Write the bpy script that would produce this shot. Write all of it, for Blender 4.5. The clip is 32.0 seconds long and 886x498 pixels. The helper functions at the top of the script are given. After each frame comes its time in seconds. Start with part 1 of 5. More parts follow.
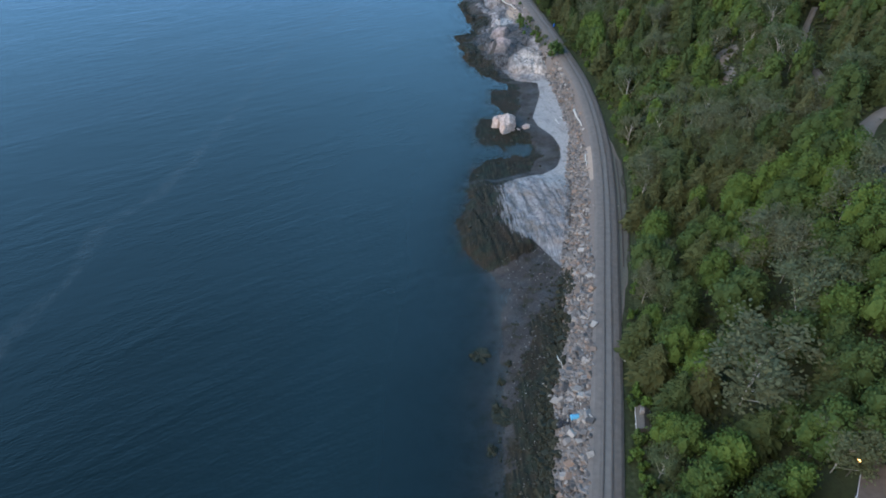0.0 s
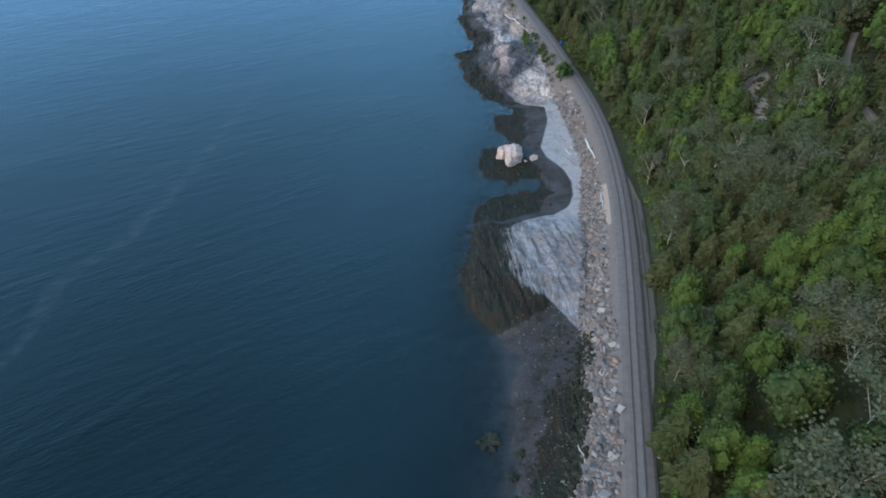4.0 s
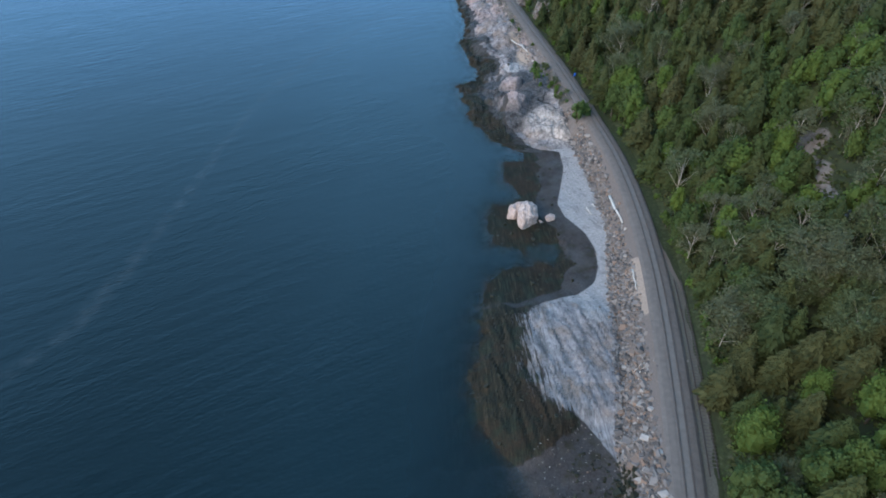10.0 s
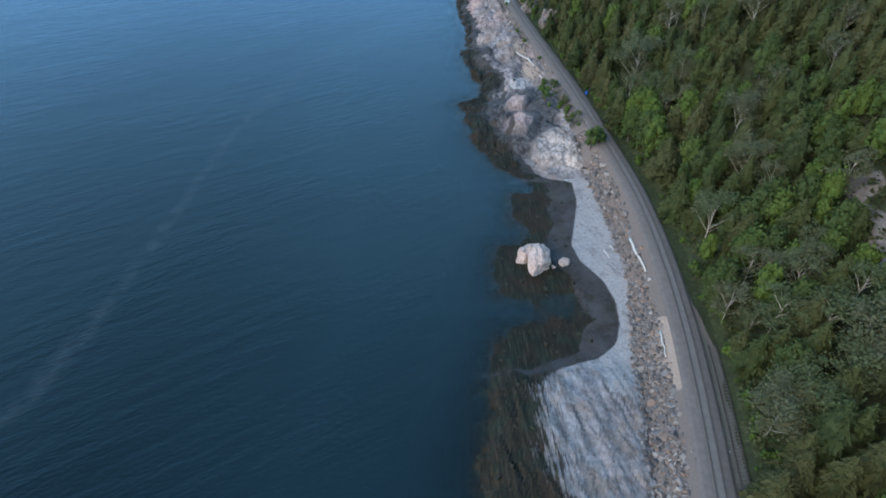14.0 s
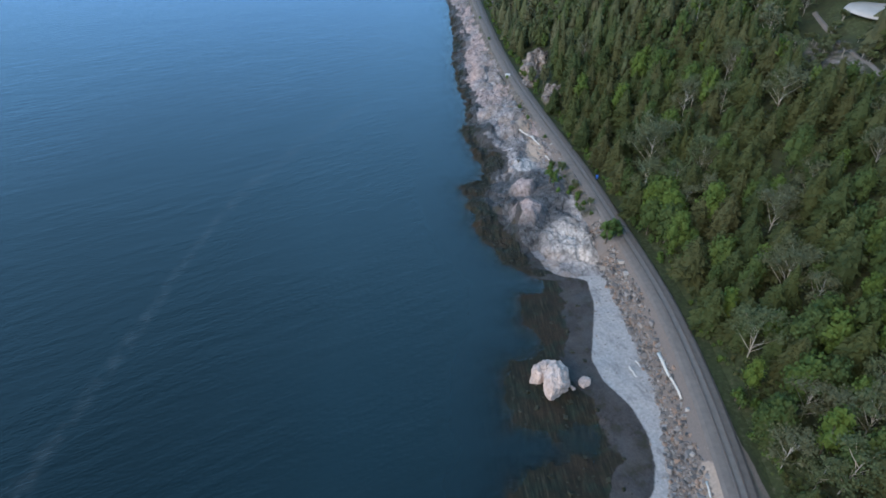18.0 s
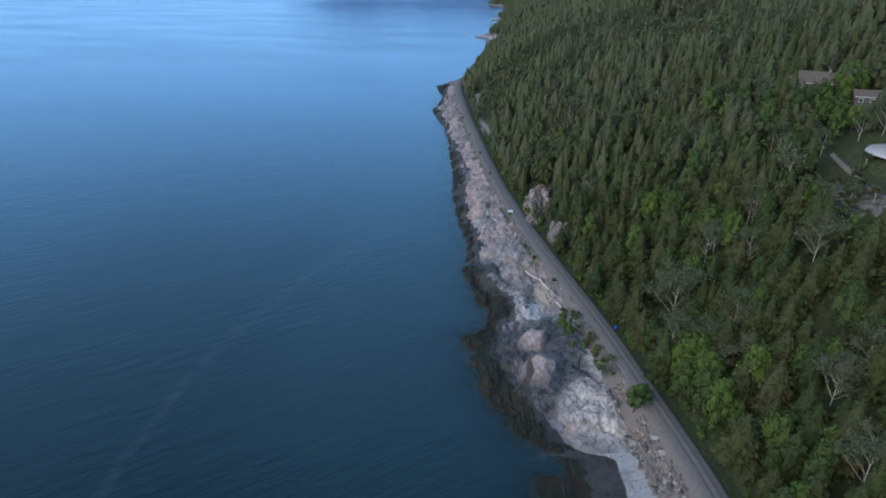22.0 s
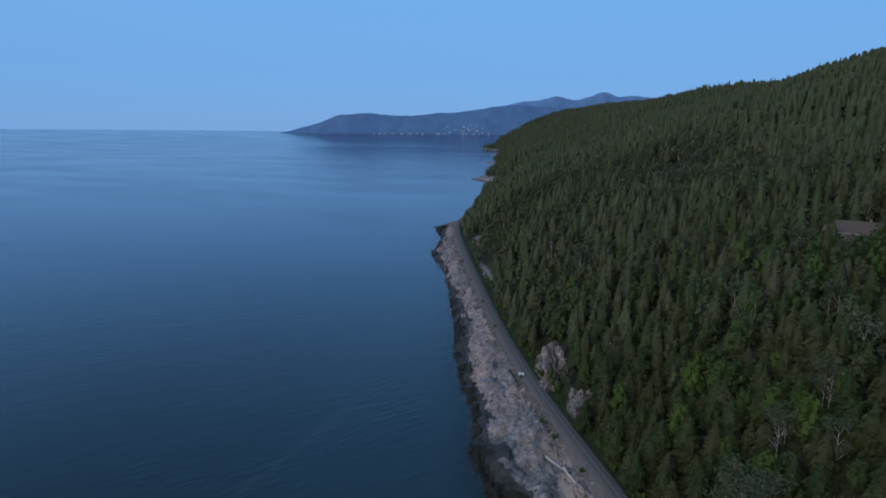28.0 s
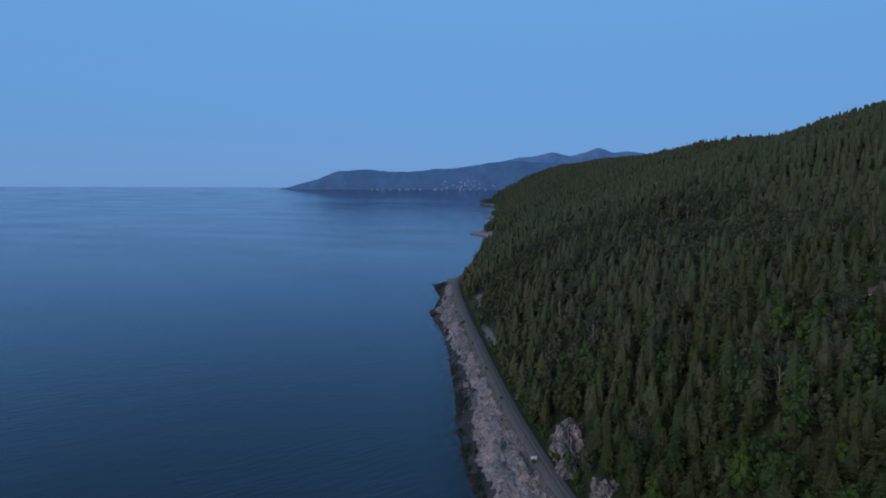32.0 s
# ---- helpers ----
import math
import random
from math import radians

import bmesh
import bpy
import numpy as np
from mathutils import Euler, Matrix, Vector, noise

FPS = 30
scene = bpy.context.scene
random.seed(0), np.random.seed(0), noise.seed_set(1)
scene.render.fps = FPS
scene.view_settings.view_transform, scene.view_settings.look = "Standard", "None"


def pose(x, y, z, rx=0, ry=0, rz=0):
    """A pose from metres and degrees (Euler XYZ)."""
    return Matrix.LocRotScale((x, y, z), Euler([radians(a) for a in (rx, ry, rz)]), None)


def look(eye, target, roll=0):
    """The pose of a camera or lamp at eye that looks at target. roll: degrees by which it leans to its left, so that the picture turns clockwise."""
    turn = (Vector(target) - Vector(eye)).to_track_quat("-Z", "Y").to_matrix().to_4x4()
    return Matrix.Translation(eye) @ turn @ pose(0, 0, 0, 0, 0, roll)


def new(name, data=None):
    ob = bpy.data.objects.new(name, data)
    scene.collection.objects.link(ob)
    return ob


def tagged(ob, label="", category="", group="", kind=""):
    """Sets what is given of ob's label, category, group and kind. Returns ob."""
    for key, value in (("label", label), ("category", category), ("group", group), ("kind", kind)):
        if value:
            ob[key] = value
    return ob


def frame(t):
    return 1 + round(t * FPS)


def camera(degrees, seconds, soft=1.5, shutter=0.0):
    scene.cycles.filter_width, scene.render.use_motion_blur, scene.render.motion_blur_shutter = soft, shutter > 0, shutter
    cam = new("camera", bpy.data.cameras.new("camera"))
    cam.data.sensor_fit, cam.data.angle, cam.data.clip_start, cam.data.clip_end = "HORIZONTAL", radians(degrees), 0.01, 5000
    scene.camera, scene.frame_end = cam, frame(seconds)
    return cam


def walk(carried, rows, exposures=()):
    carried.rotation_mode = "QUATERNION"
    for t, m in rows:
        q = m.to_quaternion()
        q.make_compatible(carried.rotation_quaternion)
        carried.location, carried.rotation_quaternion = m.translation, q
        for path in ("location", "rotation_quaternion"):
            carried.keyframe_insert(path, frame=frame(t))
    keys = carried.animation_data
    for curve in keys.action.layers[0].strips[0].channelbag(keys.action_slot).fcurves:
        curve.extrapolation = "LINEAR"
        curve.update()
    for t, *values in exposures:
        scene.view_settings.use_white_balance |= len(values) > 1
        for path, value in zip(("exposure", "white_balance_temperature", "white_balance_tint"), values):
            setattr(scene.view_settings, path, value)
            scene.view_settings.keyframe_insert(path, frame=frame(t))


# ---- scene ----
cam = camera(73.41, 32.0, soft=1.8)
PATH = [
    (0, (7.36, 10.20, 102.39), (5.30, 86.92, 38.28), -0.26),
    (1.5, (6.67, 18.49, 102.09), (4.82, 95.20, 37.97), -0.08),
    (3, (6.21, 26.62, 101.70), (4.49, 103.41, 37.67), -0.09),
    (6, (4.93, 43.10, 100.95), (3.60, 120.07, 37.12), 0.01),
    (8, (3.96, 53.91, 101.13), (2.90, 130.85, 37.26), 0.16),
    (10, (3.25, 64.61, 101.43), (2.27, 141.47, 37.47), 0.06),
    (12, (2.49, 75.80, 101.60), (1.74, 152.55, 37.51), 0.10),
    (13, (1.88, 81.48, 101.61), (1.34, 158.16, 37.42), 0.22),
    (13.5, (1.78, 84.00, 101.55), (1.26, 160.44, 37.08), 0.25),
    (15.5, (0.72, 94.98, 101.67), (0.59, 170.17, 35.75), 0.44),
    (16, (0.33, 98.31, 101.80), (0.39, 173.77, 36.18), 0.37),
    (16.5, (-0.10, 101.29, 101.93), (0.13, 177.87, 37.63), 0.38),
    (17, (-0.27, 104.25, 102.00), (-0.01, 182.32, 39.52), 0.26),
    (18, (-0.19, 109.71, 102.01), (0.05, 190.86, 43.57), 0.38),
    (19, (-0.14, 115.28, 101.75), (0.06, 199.29, 47.51), 0.36),
    (20, (-0.42, 120.71, 101.47), (-0.17, 207.31, 51.47), 0.28),
    (21, (-0.34, 126.07, 101.30), (-0.19, 215.01, 55.59), 0.24),
    (22, (-0.77, 131.49, 101.21), (-0.48, 222.52, 59.81), 0.28),
    (23, (-1.03, 136.59, 101.16), (-0.74, 229.65, 64.56), 0.25),
    (24, (-1.42, 141.84, 101.16), (-1.05, 236.66, 69.39), 0.27),
    (25, (-1.58, 147.21, 100.94), (-1.15, 243.48, 73.89), 0.32),
    (25.5, (-1.87, 149.99, 100.96), (-1.34, 246.83, 76.03), 0.34),
    (27.5, (-2.34, 160.62, 100.92), (-1.58, 258.54, 80.68), 0.30),
    (28, (-2.47, 163.03, 100.86), (-1.68, 260.95, 80.62), 0.46),
    (28.5, (-2.85, 165.42, 100.91), (-1.98, 263.35, 80.69), 0.38),
    (29, (-3.20, 167.82, 100.93), (-2.24, 265.84, 81.17), 0.46),
    (29.5, (-3.19, 170.25, 101.00), (-2.20, 268.47, 82.24), 0.38),
    (30, (-3.10, 172.89, 101.09), (-2.10, 271.39, 83.84), 0.31),
    (30.5, (-3.18, 175.97, 100.99), (-2.17, 274.71, 85.22), 0.22),
    (31, (-3.28, 179.00, 100.76), (-2.22, 277.97, 86.53), 0.09),
    (31.5, (-3.30, 182.05, 100.61), (-2.23, 281.23, 87.89), 0.19),
    (32, (-3.39, 185.15, 100.49), (-2.25, 284.51, 89.27), 0.17),
]
EXPO = [(0.0, 1.00, 5750, 10), (16.0, 0.98, 5720, 10), (19.0, 0.90, 5700, 10), (22.0, 0.58, 5600, 11), (24.0, 0.17, 5600, 13), (26.0, -0.15, 5550, 14), (28.0, -0.39, 5470, 14.5), (32.0, -0.68, 5360, 16)]
walk(cam, [(t, look(eye, target, roll)) for t, eye, target, roll in PATH], EXPO)

# ---- light: dusk, a clear sky after sundown, no direct sun ----
world = bpy.data.worlds.new("dusk")
scene.world = world
world.use_nodes = True
wn, wl = world.node_tree.nodes, world.node_tree.links
sky = wn.new("ShaderNodeTexSky")
sky.sky_type, sky.sun_disc = "NISHITA", False
sky.sun_elevation, sky.sun_rotation = radians(14.0), radians(200)
sky.air_density, sky.dust_density, sky.ozone_density = 1.0, 0.1, 5.0
wn["Background"].inputs["Strength"].default_value = 0.165
veil = wn.new("ShaderNodeMix")  # thin high haze that evens out the sky
veil.data_type = "RGBA"
veil.inputs[0].default_value = 0.93
aim = wn.new("ShaderNodeTexCoord")
axes = wn.new("ShaderNodeSeparateXYZ")
deep = wn.new("ShaderNodeValToRGB")  # the sky pales towards the horizon
deep.color_ramp.elements.new(0.3), deep.color_ramp.elements.new(0.6)
for e, (p, c) in zip(deep.color_ramp.elements, ((0.0, (1.54, 2.90, 4.72, 1)), (0.33, (1.70, 3.62, 5.55, 1)), (0.62, (1.72, 3.65, 5.55, 1)), (0.87, (0.26, 0.56, 0.90, 1)))):
    e.position, e.color = p, c
wl.new(aim.outputs["Generated"], axes.inputs[0])
wl.new(axes.outputs["Z"], deep.inputs["Fac"])
wl.new(deep.outputs["Color"], veil.inputs[7])
wl.new(sky.outputs[0], veil.inputs[6])
wl.new(veil.outputs[2], wn["Background"].inputs["Color"])
glow = new("evening_glow", bpy.data.lights.new("evening_glow", "SUN"))
glow.data.energy, glow.data.angle, glow.data.color = 2.1, radians(60), (1.0, 0.77, 0.53)
glow.matrix_world = look((-100, -85, 66), (0, 0, 0))


# ---- small tools ----
def fade(a, b, x):
    t = np.clip((np.asarray(x, float) - a) / (b - a), 0, 1)
    return t * t * (3 - 2 * t)


def vnoise(x, y, seed=0):
    """Smooth noise from 0 to 1 on the plane."""
    x, y = np.broadcast_arrays(np.asarray(x, float), np.asarray(y, float))
    i, j = np.floor(x).astype(np.int64), np.floor(y).astype(np.int64)
    fx, fy = x - i, y - j
    fx, fy = fx * fx * (3 - 2 * fx), fy * fy * (3 - 2 * fy)

    def corner(a, b):
        n = (a * 374761393 + b * 668265263 + seed * 974634777) & 0x7FFFFFFF
        n = ((n ^ (n >> 13)) * 1274126177) & 0x7FFFFFFF
        return ((n ^ (n >> 16)) & 0xFFFF) / 65535.0

    top = corner(i, j) * (1 - fx) + corner(i + 1, j) * fx
    low = corner(i, j + 1) * (1 - fx) + corner(i + 1, j + 1) * fx
    return top * (1 - fy) + low * fy


def fbm(x, y, seed=0, octaves=4):
    total, amp, norm = 0.0, 1.0, 0.0
    for o in range(octaves):
        total = total + amp * vnoise(x * 2**o, y * 2**o, seed + 17 * o)
        norm, amp = norm + amp, amp * 0.5
    return total / norm


def ridged(x, y, seed=0, octaves=3):
    total, amp, norm = 0.0, 1.0, 0.0
    for o in range(octaves):
        total = total + amp * (1 - np.abs(2 * vnoise(x * 2**o, y * 2**o, seed + 29 * o) - 1))
        norm, amp = norm + amp, amp * 0.5
    return total / norm


def mesh_of(name, verts, faces, smooth=False):
    """A mesh from arrays: verts (n, 3), faces (m, 3) or (m, 4)."""
    verts, faces = np.asarray(verts, np.float32), np.asarray(faces, np.int32)
    me = bpy.data.meshes.new(name)
    m, k = faces.shape
    me.vertices.add(len(verts))
    me.vertices.foreach_set("co", verts.ravel())
    me.loops.add(m * k)
    me.loops.foreach_set("vertex_index", faces.ravel())
    me.polygons.add(m)
    me.polygons.foreach_set("loop_start", np.arange(0, m * k, k, dtype=np.int32))
    me.polygons.foreach_set("loop_total", np.full(m, k, np.int32))
    me.polygons.foreach_set("use_smooth", np.full(m, smooth))
    me.update(calc_edges=True)
    return me


def mark(me, name, values):
    me.attributes.new(name, "FLOAT", "POINT").data.foreach_set("value", np.asarray(values, np.float32).ravel())


def thing(name, label, category, group="", at=(0, 0, 0), turn=0.0, kind=""):
    ob = tagged(new(name), label, category, group, kind)
    ob.empty_display_size = 0.2
    ob.matrix_basis = pose(*at, 0, 0, turn)
    return ob


def part(name, data, material, parent=None, label="", m=None):
    """Links a mesh (or a bmesh) as one object under a thing or a part."""
    if isinstance(data, bmesh.types.BMesh):
        me = bpy.data.meshes.new(name)
        data.to_mesh(me)
        data.free()
        data = me
    if material and not data.materials:
        data.materials.append(material)
    ob = new(name, data)
    if parent:
        ob.parent = parent
    if m is not None:
        ob.matrix_basis = m
    return tagged(ob, label)


def merged(pieces):
    """Joins (verts, faces) pairs."""
    vs, fs, n = [], [], 0
    for v, f in pieces:
        vs.append(np.asarray(v, float))
        fs.append(np.asarray(f, int) + n)
        n += len(v)
    return np.concatenate(vs), np.concatenate(fs)


def spread(base, places, turns, sizes, tall):
    """Many copies of (verts, faces) in one pair, with their count of verts each."""
    v, f = base
    c, s = np.cos(turns)[:, None], np.sin(turns)[:, None]
    x = (v[None, :, 0] * c - v[None, :, 1] * s) * sizes[:, None]
    y = (v[None, :, 0] * s + v[None, :, 1] * c) * sizes[:, None]
    z = v[None, :, 2] * tall[:, None] + 0 * x
    out = np.stack([x, y, z], -1) + places[:, None, :]
    faces = f[None] + (np.arange(len(places)) * len(v))[:, None, None]
    return out.reshape(-1, 3), faces.reshape(-1, f.shape[1])


def boxes(bm, size, at=(0, 0, 0), turn=None, bevel=0.0):
    m = Matrix.Translation(at) @ (turn.to_4x4() if turn else Matrix.Identity(4)) @ Matrix.Diagonal((*size, 1))
    made = bmesh.ops.create_cube(bm, size=1, matrix=m)["verts"]
    if bevel:
        edges = {e for v in made for e in v.link_edges}
        bmesh.ops.bevel(bm, geom=list(edges), offset=bevel, segments=1, affect="EDGES")
    return bm


# ---- materials ----
def matter(name, rough=0.8, metal=0.0, spec=0.3):
    m = bpy.data.materials.new(name)
    m.use_nodes = True
    b = m.node_tree.nodes["Principled BSDF"]
    b.inputs["Roughness"].default_value, b.inputs["Metallic"].default_value = rough, metal
    b.inputs["Specular IOR Level"].default_value = spec
    return m, m.node_tree.nodes, m.node_tree.links, b


class Kit:
    """Node shorthand for one material."""

    def __init__(self, name, **kw):
        self.m, self.n, self.l, self.b = matter(name, **kw)
        self.geo = self.n.new("ShaderNodeNewGeometry")

    def noise(self, scale, detail=4.0, rough=0.6, stretch=None, turn=0.0, own=False):
        t = self.n.new("ShaderNodeTexNoise")
        t.inputs["Scale"].default_value, t.inputs["Detail"].default_value, t.inputs["Roughness"].default_value = scale, detail, rough
        src = self.n.new("ShaderNodeTexCoord").outputs["Object"] if own else self.geo.outputs["Position"]
        if stretch:
            for turned, sized in (((0, 0, radians(turn)), (1, 1, 1)), ((0, 0, 0), stretch)):
                mp = self.n.new("ShaderNodeMapping")
                mp.inputs["Scale"].default_value, mp.inputs["Rotation"].default_value = sized, turned
                self.l.new(src, mp.inputs["Vector"])
                src = mp.outputs["Vector"]
        self.l.new(src, t.inputs["Vector"])
        return t.outputs["Fac"]

    def cracks(self, scale, stretch=(1, 1, 1), turn=0.0):
        t = self.n.new("ShaderNodeTexVoronoi")
        t.feature = "DISTANCE_TO_EDGE"
        t.inputs["Scale"].default_value = scale
        mp = self.n.new("ShaderNodeMapping")
        mp.inputs["Scale"].default_value, mp.inputs["Rotation"].default_value = stretch, (0, 0, radians(turn))
        bent = self.n.new("ShaderNodeVectorMath")
        bent.operation = "ADD"
        warp = self.n.new("ShaderNodeTexNoise")
        warp.inputs["Scale"].default_value = 0.5
        self.l.new(self.geo.outputs["Position"], warp.inputs["Vector"])
        self.l.new(self.geo.outputs["Position"], bent.inputs[0])
        self.l.new(warp.outputs["Color"], bent.inputs[1])
        self.l.new(bent.outputs[0], mp.inputs["Vector"])
        self.l.new(mp.outputs["Vector"], t.inputs["Vector"])
        return t.outputs["Distance"]

    def ramp(self, fac, *stops):
        r = self.n.new("ShaderNodeValToRGB")
        while len(r.color_ramp.elements) < len(stops):
            r.color_ramp.elements.new(0.5)
        for e, (p, c) in zip(r.color_ramp.elements, stops):
            e.position, e.color = p, (*c, 1) if not np.isscalar(c) else (c, c, c, 1)
        self.l.new(fac, r.inputs["Fac"])
        return r.outputs["Color"]

    def attr(self, name):
        a = self.n.new("ShaderNodeAttribute")
        a.attribute_name = name
        return a.outputs["Fac"]

    def mix(self, fac, a, b, how="MIX"):
        x = self.n.new("ShaderNodeMix")
        x.data_type, x.blend_type = "RGBA", how
        for slot, v in ((0, fac), (6, a), (7, b)):
            if isinstance(v, bpy.types.NodeSocket):
                self.l.new(v, x.inputs[slot])
            else:
                x.inputs[slot].default_value = v if slot == 0 else (*v, 1)
        return x.outputs[2]

    def math(self, how, a, b=0.5, clamp=False):
        x = self.n.new("ShaderNodeMath")
        x.operation, x.use_clamp = how, clamp
        for slot, v in ((0, a), (1, b)):
            if isinstance(v, bpy.types.NodeSocket):
                self.l.new(v, x.inputs[slot])
            else:
                x.inputs[slot].default_value = v
        return x.outputs[0]

    def bump(self, height, strength=0.4, distance=0.1):
        x = self.n.new("ShaderNodeBump")
        x.inputs["Strength"].default_value, x.inputs["Distance"].default_value = strength, distance
        self.l.new(height, x.inputs["Height"])
        self.l.new(x.outputs[0], self.b.inputs["Normal"])
        return x

    def color(self, c):
        self.l.new(c, self.b.inputs["Base Color"])
        return self


def plain(name, c, rough=0.8, metal=0.0, scale=3.0, vary=0.25, grain=40.0, own=True):
    k = Kit(name, rough=rough, metal=metal)
    lo, hi = [tuple(max(0.0, v * f) for v in c) for f in (1 - vary, 1 + vary)]
    a = k.ramp(k.noise(scale, own=own), (0.3, lo), (0.7, hi))
    k.color(k.mix(0.3, a, k.ramp(k.noise(grain, own=own), (0.3, lo), (0.7, hi))))
    k.bump(k.noise(grain, own=own), 0.25, 0.02)
    return k.m


def ground_material():
    k = Kit("shore_and_hill_ground", rough=0.85)
    big, mid, fine = k.noise(0.09), k.noise(0.6, 6), k.noise(4.0, 5)
    strata = k.noise(1.0, 7, 0.72, stretch=(2.1, 0.17, 0.8), turn=-3)
    rock = k.ramp(mid, (0.30, (0.16, 0.147, 0.15)), (0.5, (0.255, 0.233, 0.233)), (0.70, (0.385, 0.352, 0.347)))
    rock = k.mix(k.math("MULTIPLY", k.attr("beds"), 0.62), rock, k.ramp(strata, (0.37, (0.075, 0.076, 0.081)), (0.46, (0.22, 0.216, 0.221)), (0.62, (0.42, 0.405, 0.405))))
    worn = k.ramp(k.noise(0.3, 6, 0.65, stretch=(1.6, 0.5, 1), turn=-8), (0.36, 0.45), (0.56, 1.0))
    rock = k.mix(k.attr("beds"), rock, k.mix(1.0, rock, worn, "MULTIPLY"))
    joints = k.ramp(k.cracks(0.28, (1, 0.8, 1), 20), (0.0, 0.22), (0.10, 1.0))
    rock = k.mix(k.math("SUBTRACT", 0.42, k.attr("beds")), rock, k.mix(1.0, rock, joints, "MULTIPLY"))
    rock = k.mix(k.ramp(k.noise(0.17, 5, 0.6), (0.50, 0.0), (0.62, 0.55)), rock, k.ramp(fine, (0.3, (0.16, 0.11, 0.08)), (0.7, (0.34, 0.26, 0.20))))
    # dark grey rock, and painted shade in the gap beside the domes
    rock = k.mix(k.math("MULTIPLY", k.attr("grey_rock_shade"), 0.92), rock, k.ramp(k.noise(0.7, 7, 0.68), (0.36, (0.016, 0.018, 0.020)), (0.5, (0.050, 0.052, 0.056)), (0.66, (0.125, 0.124, 0.130))))
    rock = k.mix(k.math("MULTIPLY", k.attr("pink"), 0.75), rock, k.ramp(mid, (0.3, (0.25, 0.175, 0.155)), (0.7, (0.45, 0.345, 0.315))))
    rock = k.mix(k.math("MULTIPLY", k.attr("white"), 0.8), rock, k.mix(0.55, k.ramp(k.noise(1.2, 7, 0.65), (0.32, (0.20, 0.178, 0.16)), (0.62, (0.57, 0.515, 0.475))), joints, "MULTIPLY"))
    rock = k.mix(k.ramp(k.noise(0.22, 7, 0.65), (0.36, 0.6), (0.46, 0.0)), rock, k.ramp(fine, (0.3, (0.06, 0.058, 0.056)), (0.7, (0.15, 0.14, 0.135))))
    seams = k.ramp(k.noise(0.55, 7, 0.72, stretch=(1.9, 0.55, 1), turn=-24), (0.36, 0.30), (0.49, 1.0))
    rock = k.mix(k.math("SUBTRACT", 0.8, k.math("MULTIPLY", k.attr("beds"), 0.6)), rock, k.mix(1.0, rock, seams, "MULTIPLY"))
    sand = k.ramp(k.noise(1.5, 6), (0.3, (0.25, 0.235, 0.23)), (0.7, (0.40, 0.378, 0.37)))
    sand = k.mix(k.ramp(k.noise(7.0, 2), (0.66, 0.0), (0.7, 0.6)), sand, (0.14, 0.13, 0.13))
    sand = k.mix(k.ramp(k.noise(0.45, 6, 0.7, stretch=(1, 0.45, 1), turn=-20), (0.52, 0.0), (0.64, 0.55)), sand, (0.13, 0.125, 0.125))
    mud = k.ramp(k.noise(2.2, 6), (0.3, (0.024, 0.021, 0.021)), (0.7, (0.060, 0.053, 0.051)))
    mud = k.mix(k.ramp(k.noise(0.35, 4), (0.5, 0.0), (0.62, 0.8)), mud, (0.024, 0.022, 0.012))
    mud = k.mix(k.ramp(k.noise(0.13, 5, 0.6), (0.47, 0.0), (0.60, 0.6)), mud, k.ramp(fine, (0.3, (0.046, 0.040, 0.039)), (0.7, (0.095, 0.085, 0.081))))
    weed = k.ramp(strata, (0.40, (0.005, 0.007, 0.004)), (0.52, (0.016, 0.014, 0.007)), (0.64, (0.043, 0.036, 0.022)))
    weed = k.mix(k.ramp(big, (0.45, 0.0), (0.6, 0.6)), weed, k.ramp(fine, (0.35, (0.012, 0.008, 0.004)), (0.65, (0.046, 0.027, 0.015))))
    weed = k.mix(k.ramp(k.noise(0.21, 5), (0.5, 0.0), (0.62, 0.7)), weed, k.ramp(strata, (0.4, (0.006, 0.011, 0.007)), (0.6, (0.022, 0.032, 0.020))))
    grit = k.ramp(k.noise(6.0, 6), (0.3, (0.110, 0.092, 0.082)), (0.7, (0.195, 0.165, 0.148)))
    soil = k.ramp(mid, (0.3, (0.022, 0.026, 0.013)), (0.6, (0.036, 0.046, 0.019)), (0.75, (0.06, 0.056, 0.034)))
    turf = k.ramp(k.noise(1.2, 6), (0.3, (0.020, 0.026, 0.011)), (0.55, (0.040, 0.052, 0.019)), (0.75, (0.095, 0.085, 0.058)))
    bare = k.ramp(k.noise(0.8, 6), (0.3, (0.11, 0.10, 0.095)), (0.7, (0.24, 0.22, 0.205)))

    leaf = k.math("MULTIPLY", k.math("SUBTRACT", strata, 0.5), k.math("MULTIPLY", k.attr("bedded"), 2.6))

    def edged(name, scale=0.7, spread_=0.5):
        a = k.math("ADD", k.attr(name), k.math("MULTIPLY", k.math("SUBTRACT", k.noise(scale, 5), 0.5), spread_))
        return k.ramp(a, (0.42, 0.0), (0.58, 1.0))

    c = k.mix(edged("sand"), rock, sand)
    c = k.mix(edged("grit", 1.5), c, grit)
    c = k.mix(edged("dune", 1.2, 0.6), c, k.ramp(k.noise(3.0, 5), (0.3, (0.24, 0.19, 0.15)), (0.7, (0.36, 0.29, 0.24))))
    c = k.mix(edged("cinder", 1.0, 0.7), c, k.ramp(k.noise(3.0, 6), (0.3, (0.085, 0.083, 0.070)), (0.7, (0.150, 0.145, 0.124))))
    shore = k.math("ADD", k.attr("mud"), k.math("ADD", leaf, k.math("MULTIPLY", k.math("SUBTRACT", k.noise(0.8, 5), 0.5), 0.4)))
    shore = k.ramp(shore, (0.40, 0.0), (0.60, 1.0))
    c = k.mix(shore, c, k.mix(edged("weed", 0.5, 0.9), mud, weed))
    c = k.mix(edged("soil", 0.4), c, soil)
